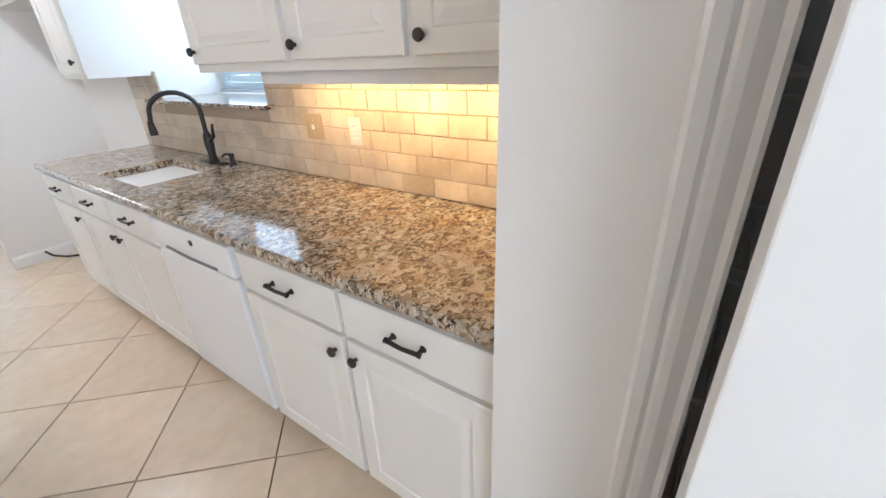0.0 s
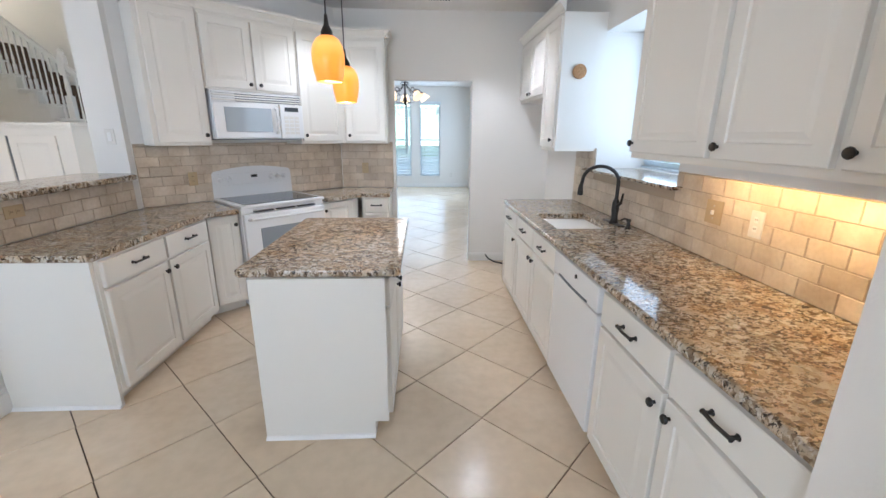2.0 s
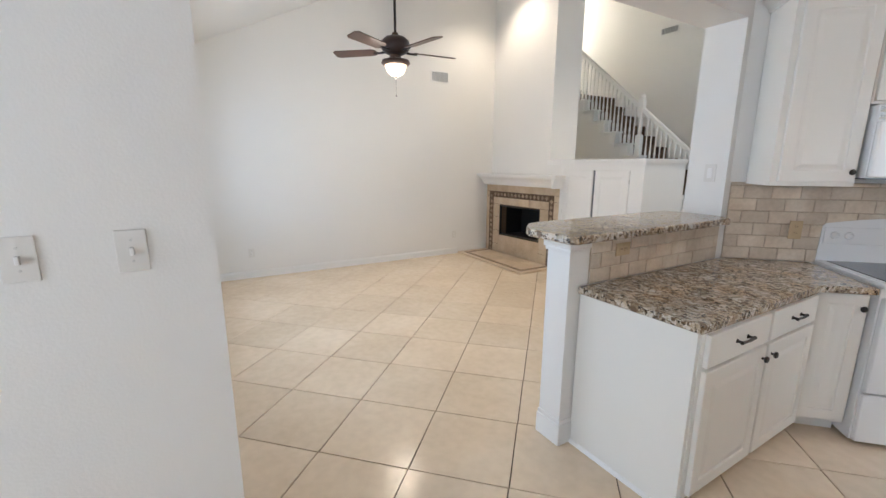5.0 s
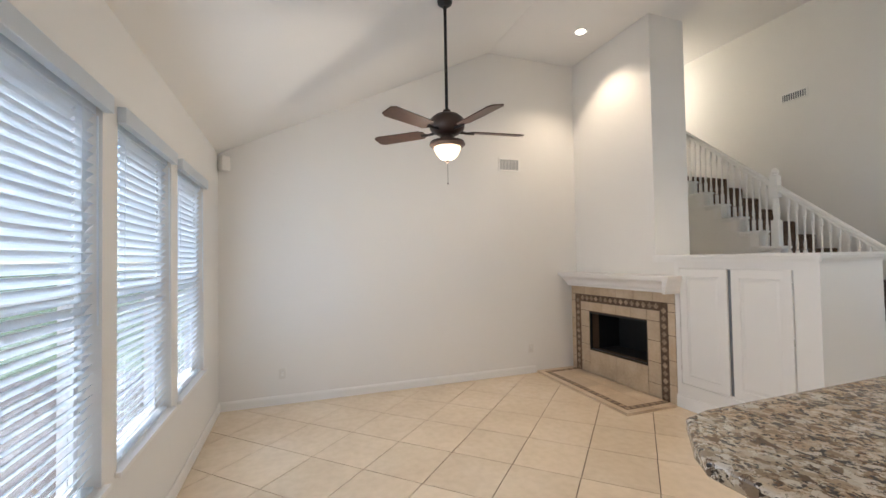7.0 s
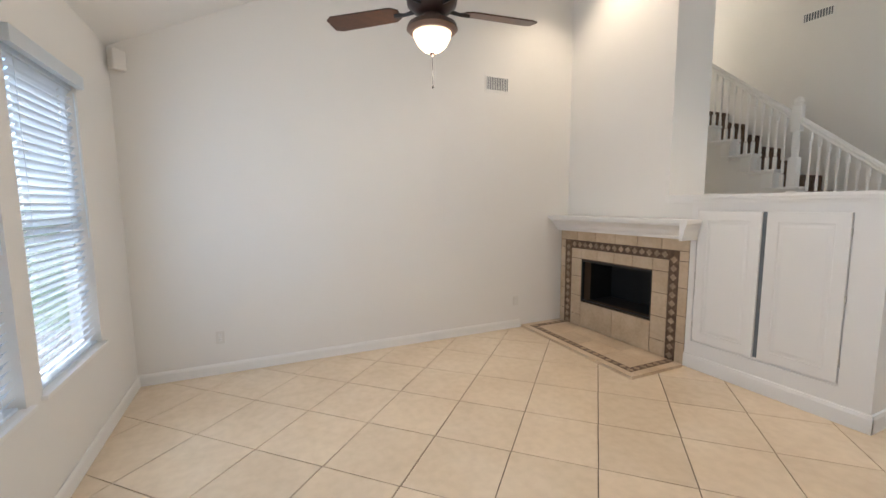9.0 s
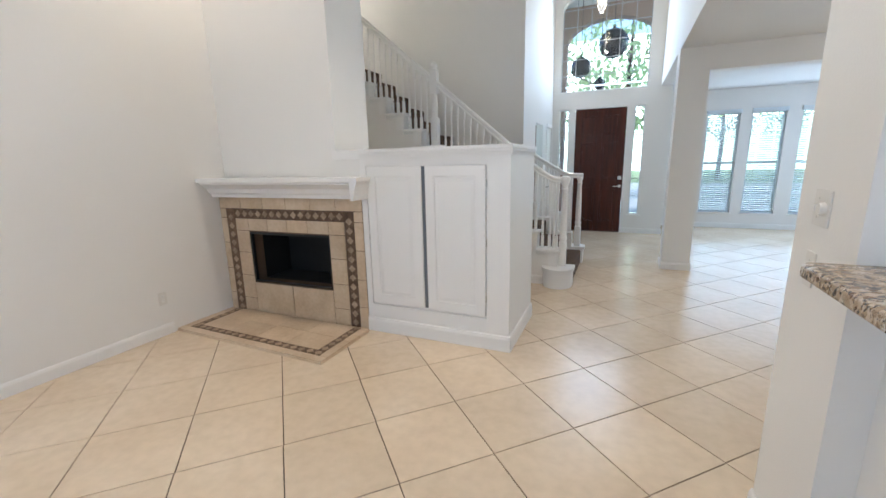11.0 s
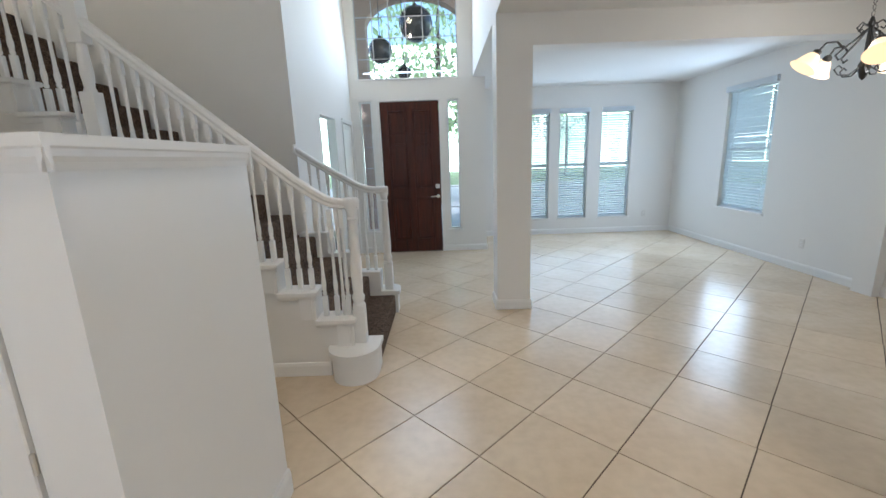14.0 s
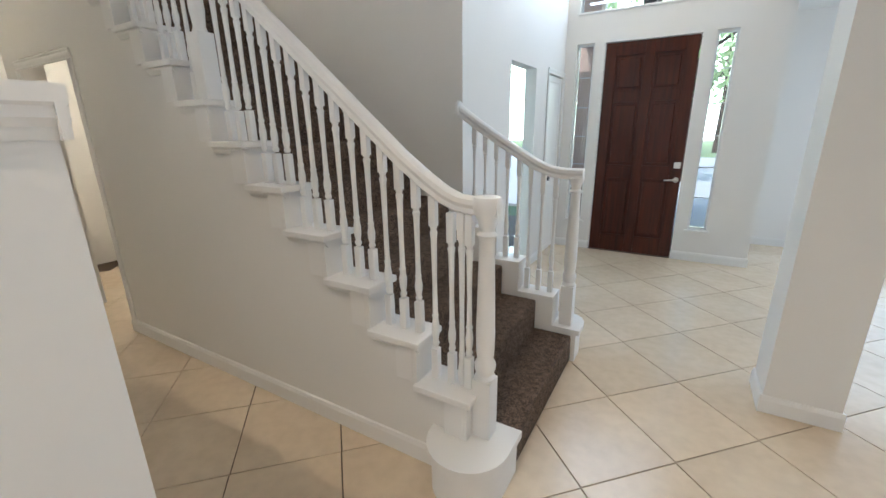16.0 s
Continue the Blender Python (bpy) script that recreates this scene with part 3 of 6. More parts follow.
part("disc", bm, wood("cork", (0.30, 0.16, 0.07), (0.50, 0.30, 0.15), 0.8, (1, 1, 1), 60), thing("cork_disc", "round tan cork disc fixed on the cabinet side", "wall decor"), smooth=True)

# peninsula, corner range and right-hand run
PEN = lambda y: pose(-1.965, y, 0, 0, 0, 90)
cabinet("white peninsula base cabinet with two doors and two drawers", PEN(3.235), 1.125, 0.585, 0, 0.868, [
    ("door", 0.03, D0, 0.56, D1, 0.525, KZ), ("door", 0.585, D0, 1.10, D1, 0.62, KZ),
    ("drawer", 0.03, R0, 0.56, R1, 0.295, PZ), ("drawer", 0.585, R0, 1.10, R1, 0.842, PZ)], 0.08)
ep = thing("end_panel", "plain white end panel closing the peninsula cabinets", "panel")
bm = new_bm(); box(bm, -2.565, 3.212, 0.004, -1.97, 3.234, 0.868); part("panel", bm, CABP, ep)
bm = new_bm(); sweep(bm, [(0, 0), (0.016, 0), (0.010, 0.012), (0, 0.018)], (-2.565, 3.211, 0.002), (-1.97, 3.211, 0.002), side=(0, -1, 0)); part("shoe_moulding", bm, TRIM, ep)
# diagonal corner: units either side of the range
RX, RY = -1.478, 4.812
R45 = lambda s, off: pose(RX + 0.7071 * s - 0.7071 * off, RY + 0.7071 * s + 0.7071 * off, 0, 0, 0, 45)
cabinet("narrow white base cabinet filling the corner beside the range", R45(-0.66, 0.085), 0.27, 0.30, 0, 0.868, [
    ("door", 0.02, D0, 0.26, R1, 0.232, 0.775)], 0.08)
cabinet("narrow white base cabinet between range and drawer unit", R45(0.395, 0.085), 0.44, 0.30, 0, 0.868, [
    ("door", 0.01, D0, 0.36, R1, 0.035, 0.775)], 0.08)
cabinet("white drawer base cabinet beside the dining room opening", pose(-0.90, 5.455, 0), 0.28, 0.505, 0, 0.868, [
    ("door", 0.03, D0, 0.265, D1, None, 0), ("drawer", 0.03, R0, 0.265, R1, 0.15, PZ)], 0.08)
ct = thing("peninsula_worktop", "brown speckled granite worktop on the peninsula cabinets", "worktop")
bm = new_bm()
slab(bm, [(-2.566, 3.195), (-1.945, 3.195), (-1.945, 4.33), (-1.765, 4.51), (-2.20, 4.945), (-2.566, 4.60)], CB, CT, 0.006)
part("slab", bm, GRANITE, ct)
ct = thing("corner_worktop", "short granite worktop between range and opening", "worktop")
bm = new_bm()
slab(bm, [(-1.18, 5.10), (-0.905, 5.425), (-0.605, 5.425), (-0.605, 5.955), (-1.19, 5.955), (-1.63, 5.515)], CB, CT, 0.006)
part("slab", bm, GRANITE, ct)

rg = thing("electric_range", "white freestanding electric range with black ceramic cooktop", "range", at=pose(RX, RY, 0.022, 0, 0, 45))
bm = new_bm(); box(bm, -0.385, 0.03, 0.0, 0.385, 0.655, 0.885); part("body", bm, APPL, rg)
bm = new_bm(); box(bm, -0.392, 0.0, 0.878, 0.392, 0.60, 0.905, 0.008); part("cooktop_frame", bm, APPL, rg)
bm = new_bm(); box(bm, -0.345, 0.045, 0.9, 0.345, 0.56, 0.909, 0.002); ck = part("cooktop", bm, COOKTOP, rg, "black glass ceramic cooktop")
bm = new_bm()
pts = [(-0.385, 0.90), (0.385, 0.90), (0.378, 1.125)] + [(0.36 - 0.72 * k / 8, 1.145 + 0.038 * math.sin(math.pi * k / 8)) for k in range(9)] + [(-0.378, 1.125)]
prism(bm, pts, 0.0, 0.055, Matrix.Translation((0, 0.655, 0)) @ Matrix.Rotation(radians(90), 4, "X"))
bg = part("backguard", bm, APPL, rg)
bm = new_bm(); box(bm, -0.365, 0.594, 1.015, 0.365, 0.601, 1.12, 0.003, Matrix.Translation((0, 0, 0))); part("control_face", bm, APPL, bg)
for kx in (-0.31, -0.235, 0.17, 0.235, 0.30):
    bm = new_bm(); lathe(bm, [(0.024, 0), (0.022, 0.012), (0.014, 0.016), (0.010, 0.024)], 14, pose(kx, 0.594, 1.07, 90, 0, 0)); part("control_knob", bm, APPL, bg, smooth=True)
bm = new_bm(); box(bm, -0.03, 0.590, 1.075, 0.03, 0.595, 1.10); part("clock_display", bm, BLACK, bg, "small black clock display")
bm = new_bm(); box(bm, -0.378, -0.01, 0.30, 0.378, 0.03, 0.83, 0.008); od = part("oven_door", bm, APPL, rg)
bm = new_bm(); box(bm, -0.25, -0.0135, 0.40, 0.25, -0.008, 0.70, 0.002); part("oven_window", bm, OVENG, od, "grey oven window glass")
bm = new_bm(); tube(bm, [(-0.34, -0.01, 0.785), (-0.335, -0.048, 0.79), (0.335, -0.048, 0.79), (0.34, -0.01, 0.785)], 0.013, 8); part("oven_handle", bm, APPL, od)
for vx in (-0.2, 0.0, 0.2):
    bm = new_bm(); box(bm, vx - 0.085, -0.005, 0.842, vx + 0.085, 0.032, 0.852); part("vent_slot", bm, BLACK, rg, "dark vent slot")
bm = new_bm(); box(bm, -0.378, -0.005, 0.005, 0.378, 0.03, 0.288, 0.008); part("storage_drawer", bm, APPL, rg)
bm = new_bm(); box(bm, -0.36, 0.09, -0.022, 0.36, 0.6, 0.05); part("base", bm, BLACK, rg)

# wall cabinets on the diagonal wall
FX, FY = -1.714, 5.010
U45 = lambda s: pose(FX + 0.7071 * s, FY + 0.7071 * s, 0, 0, 0, 45)
u = cabinet("white wall cabinet with one door beside the microwave", U45(-0.815), 0.41, 0.30, UB, UZ1, [("door", 0.035, UB + 0.025, 0.40, UZ1 - 0.03, 0.37, UB + 0.08)], name="wall_cabinet")
crown(u, (-0.045, -0.001, UZ1), (0.41, -0.001, UZ1), (0, -1, 0)); crown(u, (0.001, 0.30, UZ1), (0.001, -0.045, UZ1), (-1, 0, 0))
u = cabinet("white two-door cabinet above the microwave", U45(-0.403), 0.806, 0.30, 1.852, UZ1, [
    ("door", 0.012, 1.867, 0.395, UZ1 - 0.03, 0.36, 1.907), ("door", 0.411, 1.867, 0.794, UZ1 - 0.03, 0.446, 1.907)], name="wall_cabinet")
crown(u, (0, -0.001, UZ1), (0.806, -0.001, UZ1), (0, -1, 0))
u = cabinet("narrow white wall cabinet in the corner", U45(0.405), 0.505, 0.30, UB, UZ1, [("door", 0.012, UB + 0.025, 0.46, UZ1 - 0.03, 0.04, UB + 0.08)], name="wall_cabinet")
crown(u, (0, -0.001, UZ1), (0.505, -0.001, UZ1), (0, -1, 0))
u = cabinet("white wall cabinet beside the dining room opening", pose(-1.069, 5.655, 0), 0.435, 0.31, UB, UZ1, [("door", 0.02, UB + 0.025, 0.42, UZ1 - 0.03, 0.05, UB + 0.08)], name="wall_cabinet")
crown(u, (0, -0.001, UZ1), (0.48, -0.001, UZ1), (0, -1, 0)); crown(u, (0.434, -0.045, UZ1), (0.434, 0.31, UZ1), (1, 0, 0))

mw = thing("microwave", "white over-the-range microwave oven with a top grille", "microwave", at=U45(0.0) @ Matrix.Translation((0, 0, 1.458)) @ Matrix.Diagonal((1, 1, 0.92, 1)) @ Matrix.Translation((0, 0, -1.475)))
bm = new_bm(); box(bm, -0.392, -0.05, 1.475, 0.392, 0.298, 1.895, 0.006); part("body", bm, APPL, mw)
bm = new_bm(); box(bm, -0.392, -0.085, 1.48, 0.16, -0.05, 1.80, 0.012); md = part("door", bm, APPL, mw)
bm = new_bm(); box(bm, -0.31, -0.089, 1.54, 0.085, -0.083, 1.755, 0.002); part("window", bm, MICROG, md, "grey reflecting door window")
bm = new_bm(); tube(bm, [(0.125, -0.085, 1.53), (0.125, -0.115, 1.55), (0.125, -0.12, 1.64), (0.125, -0.115, 1.74), (0.125, -0.085, 1.76)], 0.014, 8); part("handle", bm, APPL, md, smooth=True)
bm = new_bm(); box(bm, 0.168, -0.08, 1.48, 0.392, -0.05, 1.80, 0.008); mp = part("control_panel", bm, APPL, mw)
bm = new_bm(); box(bm, 0.215, -0.083, 1.735, 0.345, -0.079, 1.775); part("display", bm, BLACK, mp, "black clock display")
for r in range(5):
    for c in range(3):
        bm = new_bm(); box(bm, 0.205 + 0.05 * c, -0.0825, 1.52 + 0.036 * r, 0.245 + 0.05 * c, -0.0795, 1.546 + 0.036 * r); part("key", bm, PLATE, mp)
for k in range(4):
    bm = new_bm(); box(bm, -0.385, -0.072 - 0.002 * k, 1.812 + 0.02 * k, 0.385, -0.05, 1.824 + 0.02 * k, 0.002); part("grille_bar", bm, APPL if k % 2 else PLATE, mw)
bm = new_bm(); box(bm, -0.20, -0.055, 1.806, 0.385, -0.049, 1.888); part("grille_back", bm, GREYG, mw)
bm = new_bm(); box(bm, -0.38, -0.04, 1.468, 0.38, 0.29, 1.4755); part("underside", bm, GREYG, mw, "dark underside with lamp")

# breakfast bar
hw = thing("breakfast_bar_wall", "white half wall with pillar end carrying the bar top", "half wall")
bm = new_bm(); box(bm, -2.72, 3.262, 0, -2.573, 4.53, 1.155); part("wall", bm, WALL, hw)
bm = new_bm(); box(bm, -2.725, 3.125, 0, -2.572, 3.262, 1.10); part("post", bm, TRIM, hw)
bm = new_bm(); box(bm, -2.737, 3.113, 0, -2.56, 3.262, 0.125, 0.008); box(bm, -2.732, 3.118, 0.125, -2.565, 3.262, 0.15, 0.006); part("post_base", bm, TRIM, hw)
bm = new_bm(); box(bm, -2.736, 3.114, 1.085, -2.561, 3.262, 1.105, 0.005); box(bm, -2.745, 3.105, 1.105, -2.552, 3.262, 1.155, 0.01); part("post_cap", bm, TRIM, hw)
bt = thing("bar_top", "raised granite bar top on the half wall", "worktop")
bm = new_bm(); slab(bm, [(-2.95, 3.25), (-2.93, 3.16), (-2.82, 3.05), (-2.76, 3.01), (-2.48, 3.01), (-2.455, 3.04), (-2.455, 4.42), (-2.56, 4.525), (-2.93, 4.525), (-2.95, 4.49)], 1.157, 1.197, 0.01); part("slab", bm, GRANITE, bt)

# island
isl = thing("kitchen_island", "white kitchen island cabinet with drawers on one side", "island")
bm = new_bm(); box(bm, -1.055, 2.945, 0.09, -0.44, 4.12, 0.868); box(bm, -1.055, 2.945, 0.0, -0.505, 4.12, 0.09); part("body", bm, CABP, isl)
bm = new_bm(); box(bm, -1.06, 2.93, 0.004, -0.505, 2.945, 0.868); box(bm, -0.505, 2.93, 0.09, -0.435, 2.945, 0.868); part("back_panel", bm, CABP, isl)
bm = new_bm(); sweep(bm, [(0, 0), (0.016, 0), (0.010, 0.012), (0, 0.018)], (-1.06, 2.929, 0.001), (-0.505, 2.929, 0.001), side=(0, -1, 0)); part("shoe_moulding", bm, TRIM, isl)
ib = Matrix.Translation((-0.439, 2.955, 0)) @ Matrix.Rotation(radians(90), 4, "Z")
for x0, x1 in ((0.03, 0.56), (0.59, 1.12)):
    for kind, a, b, hz in (("door", D0, D1, KZ), ("drawer", R0, R1, PZ)):
        bm = new_bm(); panel_door(bm, x0, a, x1, b)
        f = part("door" if kind == "door" else "drawer_front", bm, CABP, isl); f.matrix_basis = ib
        (add_knob if kind == "door" else add_pull)(f, (0.52 if x0 < 0.3 else 0.63) if kind == "door" else (x0 + x1) / 2, -0.019, hz)
it = thing("island_worktop", "polished granite slab on the kitchen island", "worktop")
bm = new_bm(); slab(bm, [(-1.105, 2.945), (-0.385, 2.94), (-0.362, 2.965), (-0.362, 4.165), (-1.105, 4.165), (-1.125, 4.14), (-1.125, 2.965)], CB, CT, 0.01); part("slab", bm, GRANITE, it)


def pendant(place, label):
    x, y, z = place
    p = thing("pendant_lamp", label, "pendant lamp", "pendants over the island", "", pose(x, y, z))
    bm = new_bm()
    lathe(bm, [(0.050, -0.108), (0.060, -0.106), (0.070, -0.065), (0.077, -0.02), (0.077, 0.02), (0.070, 0.055), (0.054, 0.082), (0.034, 0.096), (0.022, 0.099)], 24)
    part("shade", bm, AMBER, p, "glowing amber glass shade", True)
    bm = new_bm(); lathe(bm, [(0.030, 0.094), (0.028, 0.115), (0.012, 0.145), (0.007, 0.19)], 14); part("socket_cap", bm, IRON, p, smooth=True)
    bm = new_bm(); tube(bm, [(0, 0, 0.185), (0, 0, KC - z - 0.02)], 0.0035, 6); part("cord", bm, IRON, p)
    bm = new_bm(); lathe(bm, [(0.055, KC - z - 0.026), (0.055, KC - z - 0.012), (0.04, KC - z - 0.001)], 18); part("canopy", bm, IRON, p, smooth=True)
    bulb("pendant_bulb", (x, y, z - 0.16), 1.3, (1.0, 0.6, 0.25), 0.04)


pendant((-0.705, 3.30, 1.86), "amber glass pendant lamp with dark cap over the island")
pendant((-0.715, 3.80, 1.80), "amber glass pendant lamp with dark cap over the island")

# under-cabinet lamp
ul = thing("under_cabinet_light", "slim warm light strip under the wall cabinet", "light")
bm = new_bm(); box(bm, 0.945, 1.78, 1.352, 0.975, 3.03, 1.3985, 0.003); part("housing", bm, APPL, ul)
area_lamp("under_cabinet_lamp", (0.985, 2.4, 1.368), (1.2, 2.4, 1.27), 1.2, 0.03, 1.5, (1.0, 0.58, 0.20))

# ---- windows and blinds ----
def window(number, at, w, h, label, blind=True, tilt=42.0, grid=None, wand=True):
    """A double-hung window in an opening: x along the wall, -y into the room, origin at the lower left of the opening's room face."""
    wn_ob = thing("window_%d" % number, label, "window", "", "structure", at)
    bm = new_bm()
    f, y0, y1 = 0.035, 0.085, 0.125
    for a, b, c, d in ((0, 0, f, h), (w - f, 0, w, h), (f, 0, w - f, f), (f, h - f, w - f, h), (f, h * 0.5 - 0.02, w - f, h * 0.5 + 0.02)):
        box(bm, a, y0, b, c, y1, d, 0.003)
    part("window_frame", bm, APPL, wn_ob)
    for a, b in ((f, h * 0.5 - 0.02), (h * 0.5 + 0.02, h - f)):
        bm = new_bm(); box(bm, f, 0.103, a, w - f, 0.107, b)
        p = part("pane", bm, GLASS, wn_ob); p.visible_shadow = False
    bm = new_bm(); box(bm, -0.03, -0.03, -0.022, w + 0.03, -0.001, 0.004, 0.005); box(bm, 0.001, -0.002, 0.001, w - 0.001, 0.085, 0.004); part("window_sill", bm, TRIM, wn_ob)
    if not blind:
        return wn_ob
    bl = thing("window_blind", "white horizontal slat blind lowered over a tall window", "blind", "window blinds", "", at)
    bm = new_bm(); box(bm, -0.012, -0.040, h - 0.045, w + 0.012, -0.002, h + 0.035, 0.004); part("valance", bm, BLIND, bl)
    bm = new_bm(); box(bm, 0.01, 0.02, h - 0.06, w - 0.01, 0.07, h - 0.012, 0.003); part("head_rail", bm, BLIND, bl)
    me = bpy.data.meshes.new("slat")
    # curved slat with a small slot for each lift cord
    ys, xs = (-0.025, -0.017, -0.009, 0.009, 0.017, 0.025), (0.012, 0.126, 0.154, w - 0.154, w - 0.126, w - 0.012)
    vs = [(x, y, 0.004 * math.cos(math.pi * y / 0.05) - d) for d in (0, 0.0025) for x in xs for y in ys]
    fs = []
    for i in range(5):
        for j in range(5):
            if j == 2 and i in (1, 3):
                continue
            a, b = 6 * i + j, 6 * i + 6 + j
            fs += [(a, a + 1, b + 1, b), (36 + a, 36 + b, 37 + b, 37 + a)]
    for i in range(5):
        a, b = 6 * i, 6 * i + 6
        fs += [(a, b, 36 + b, 36 + a), (a + 5, 41 + a, 41 + b, b + 5)]
    me.from_pydata(vs, [], fs)
    me.materials.append(BLIND)
    z = 0.05
    rng = random.Random(number)
    while z < h - 0.08:
        ob = new("slat", me)
        ob.parent = bl
        ob.matrix_basis = pose(0, 0.045, z, tilt + rng.uniform(-2.5, 2.5), rng.uniform(-0.25, 0.25), 0)
        z += 0.0435
    bm = new_bm(); box(bm, 0.012, 0.022, 0.006, w - 0.012, 0.068, 0.022, 0.004); part("bottom_rail", bm, BLIND, bl)
    for cx in (0.14, w - 0.14):
        bm = new_bm(); tube(bm, [(cx, 0.016, 0.02), (cx, 0.016, h - 0.05)], 0.0012, 4); part("ladder_cord", bm, BLIND, bl)
    if wand:
        bm = new_bm(); tube(bm, [(w - 0.05, 0.0, h - 0.08), (w - 0.05, -0.004, h * 0.42)], 0.004, 6); part("wand", bm, BLIND, bl)
    return wn_ob


WL = lambda x: pose(x, 1.43, 0.63, 0, 0, 180)
for k, x1 in enumerate((-5.56, -4.52, -3.48)):
    window(1 + k, WL(x1), 0.85 if k == 0 else 0.88, 1.70, "tall double-hung window in the living room wall", tilt=-50.0)
for k, (x0, w) in enumerate(((-1.90, 0.57), (-1.14, 0.55), (-0.35, 0.58))):
    window(4 + k, pose(x0, 13.24, 0.31), w, 2.03, "tall double-hung window in the front room wall", tilt=-38.0)
window(7, pose(1.06, 11.86, 0.63, 0, 0, -90), 0.96, 1.79, "wide double-hung window in the front room side wall", tilt=-54.0)
window(8, pose(1.60, 4.65, 1.24, 0, 0, -90), 1.24, 1.06, "kitchen window above the sink in a deep niche", tilt=-55.0, wand=False)
bm = new_bm(); box(bm, 1.125, 3.36, 1.2175, 1.199, 4.68, 1.239, 0.005); box(bm, 1.195, 3.412, 1.2175, 1.60, 4.648, 1.239)
part("slab", bm, GRANITE, thing("granite_sill", "granite window sill above the sink backsplash", "window sill"))

# never in view: openings placed where the kitchen fill light enters
window(12, pose(-1.35, -1.4, 0.75, 0, 0, 180), 1.10, 1.55, "unseen kitchen window behind the worktops, placed for its light", tilt=-40.0)
window(13, pose(-0.45, -1.4, 0.75, 0, 0, 180), 0.75, 1.55, "unseen kitchen window behind the worktops, placed for its light", tilt=-40.0)

# ---- living room ----
FP = thing("fireplace", "tiled fireplace surround with a brown mosaic border", "fireplace", "", "")
bm = new_bm(); holed(bm, "x", -7.16, -5.465, 0, 1.22, 6.06, 6.215, [(-6.79, -5.835, 0.338, 0.852)]); part("surround", bm, SOFFIT, FP)
for a, b, c, d, e, f in ((-6.82, 6.218, 0.32, -5.805, 6.60, 0.338), (-6.82, 6.218, 0.852, -5.805, 6.60, 0.867), (-6.79, 6.58, 0.338, -5.835, 6.60, 0.852),
                         (-6.82, 6.218, 0.338, -6.79, 6.60, 0.852), (-5.835, 6.218, 0.338, -5.805, 6.60, 0.852)):
    bm = new_bm(); box(bm, a, b, c, d, e, f); part("firebox_panel", bm, SOOT, FP, "soot-black firebox lining")
bm = new_bm()
for a, b, c, d in ((-6.79, 0.338, -6.77, 0.852), (-5.855, 0.338, -5.835, 0.852), (-6.77, 0.83, -5.855, 0.852), (-6.77, 0.338, -5.855, 0.355)):
    box(bm, a, 6.058, b, c, 6.09, d)
part("firebox_frame", bm, BLACK, FP)


def flat_tile(x0, z0, x1, z1, material, parent, name="tile", y=6.06, t=0.009, gap=0.0032):
    bm = new_bm(); box(bm, x0 + gap, y - t, z0 + gap, x1 - gap, y, z1 - gap, 0.0015)
    return part(name, bm, material, parent)


for xs in (((-7.145, -7.065), (-6.955, -6.79)), ((-5.56, -5.465), (-5.835, -5.66))):
    o, i = xs
    for a, b in ((0.0, 0.2), (0.2, 0.46), (0.46, 0.73), (0.73, 0.985), (0.985, 1.08)):
        flat_tile(o[0], a, o[1], b, HEARTHT, FP)
    for a, b in ((0.0, 0.16), (0.16, 0.40), (0.40, 0.64), (0.64, 0.862), (0.862, 0.985)):
        flat_tile(i[0], a, i[1], b, HEARTHT, FP)
for k in range(6):
    a = -7.145 + 0.28 * k
    flat_tile(a, 1.08, a + 0.28, 1.22, HEARTHT, FP)
for k in range(4):
    a = -6.79 + 0.23875 * k
    flat_tile(a, 0.862, a + 0.23875, 0.985, HEARTHT, FP)
for a, b in ((-6.79, -6.3125), (-6.3125, -5.835)):
    flat_tile(a, 0.0, b, 0.332, HEARTHT, FP)
for x0, z0, x1, z1 in ((-7.065, 0.0, -6.955, 1.08), (-5.66, 0.0, -5.56, 1.08), (-6.955, 0.985, -5.66, 1.08)):
    flat_tile(x0, z0, x1, z1, MOSA, FP, "mosaic_band", t=0.008, gap=0.0015)
dia = bpy.data.meshes.new("mosaic_diamond")
dia.from_pydata([(-0.036, 0, 0), (0, 0, -0.036), (0.036, 0, 0), (0, 0, 0.036), (-0.032, -0.003, 0), (0, -0.003, -0.032), (0.032, -0.003, 0), (0, -0.003, 0.032)], [],
                [(4, 5, 6, 7), (0, 1, 5, 4), (1, 2, 6, 5), (2, 3, 7, 6), (3, 0, 4, 7)])
dia.materials.append(MOSB)
spots = [(x, 0.045 + 0.086 * k) for x in (-7.01, -5.61) for k in range(12)] + [(-6.91 + 0.086 * k, 1.0325) for k in range(15)]
for x, z in spots:
    ob = new("mosaic_diamond", dia); ob.parent = FP; ob.location = (x, 6.052, z)
TURN = Matrix.Translation((-5.46, 6.06, 0)) @ Matrix.Rotation(radians(2), 4, "Z") @ Matrix.Translation((5.46, -6.06, 0))
FP.matrix_basis = TURN
HE = thing("hearth", "low tiled hearth slab with a mosaic border", "hearth")
HX0, HX1, HYB = -7.145, -5.43, 5.99


def hy(x):
    """The hearth's front edge, a little out of square."""
    return 5.385 - 0.05 * (x - HX0) / (HX1 - HX0)


def hearth_piece(name, material, x0, x1, lo, hi, top):
    """A flat piece between two x; lo and hi are distances behind the front edge, None for the back."""
    g = 0.0022
    y = lambda x, d: HYB if d is None else hy(x) + d
    bm = new_bm()
    prism(bm, [(x0 + g, y(x0, lo) + g), (x1 - g, y(x1, lo) + g), (x1 - g, y(x1, hi) - g), (x0 + g, y(x0, hi) - g)], 0.018, top)
    return part(name, bm, material, HE)


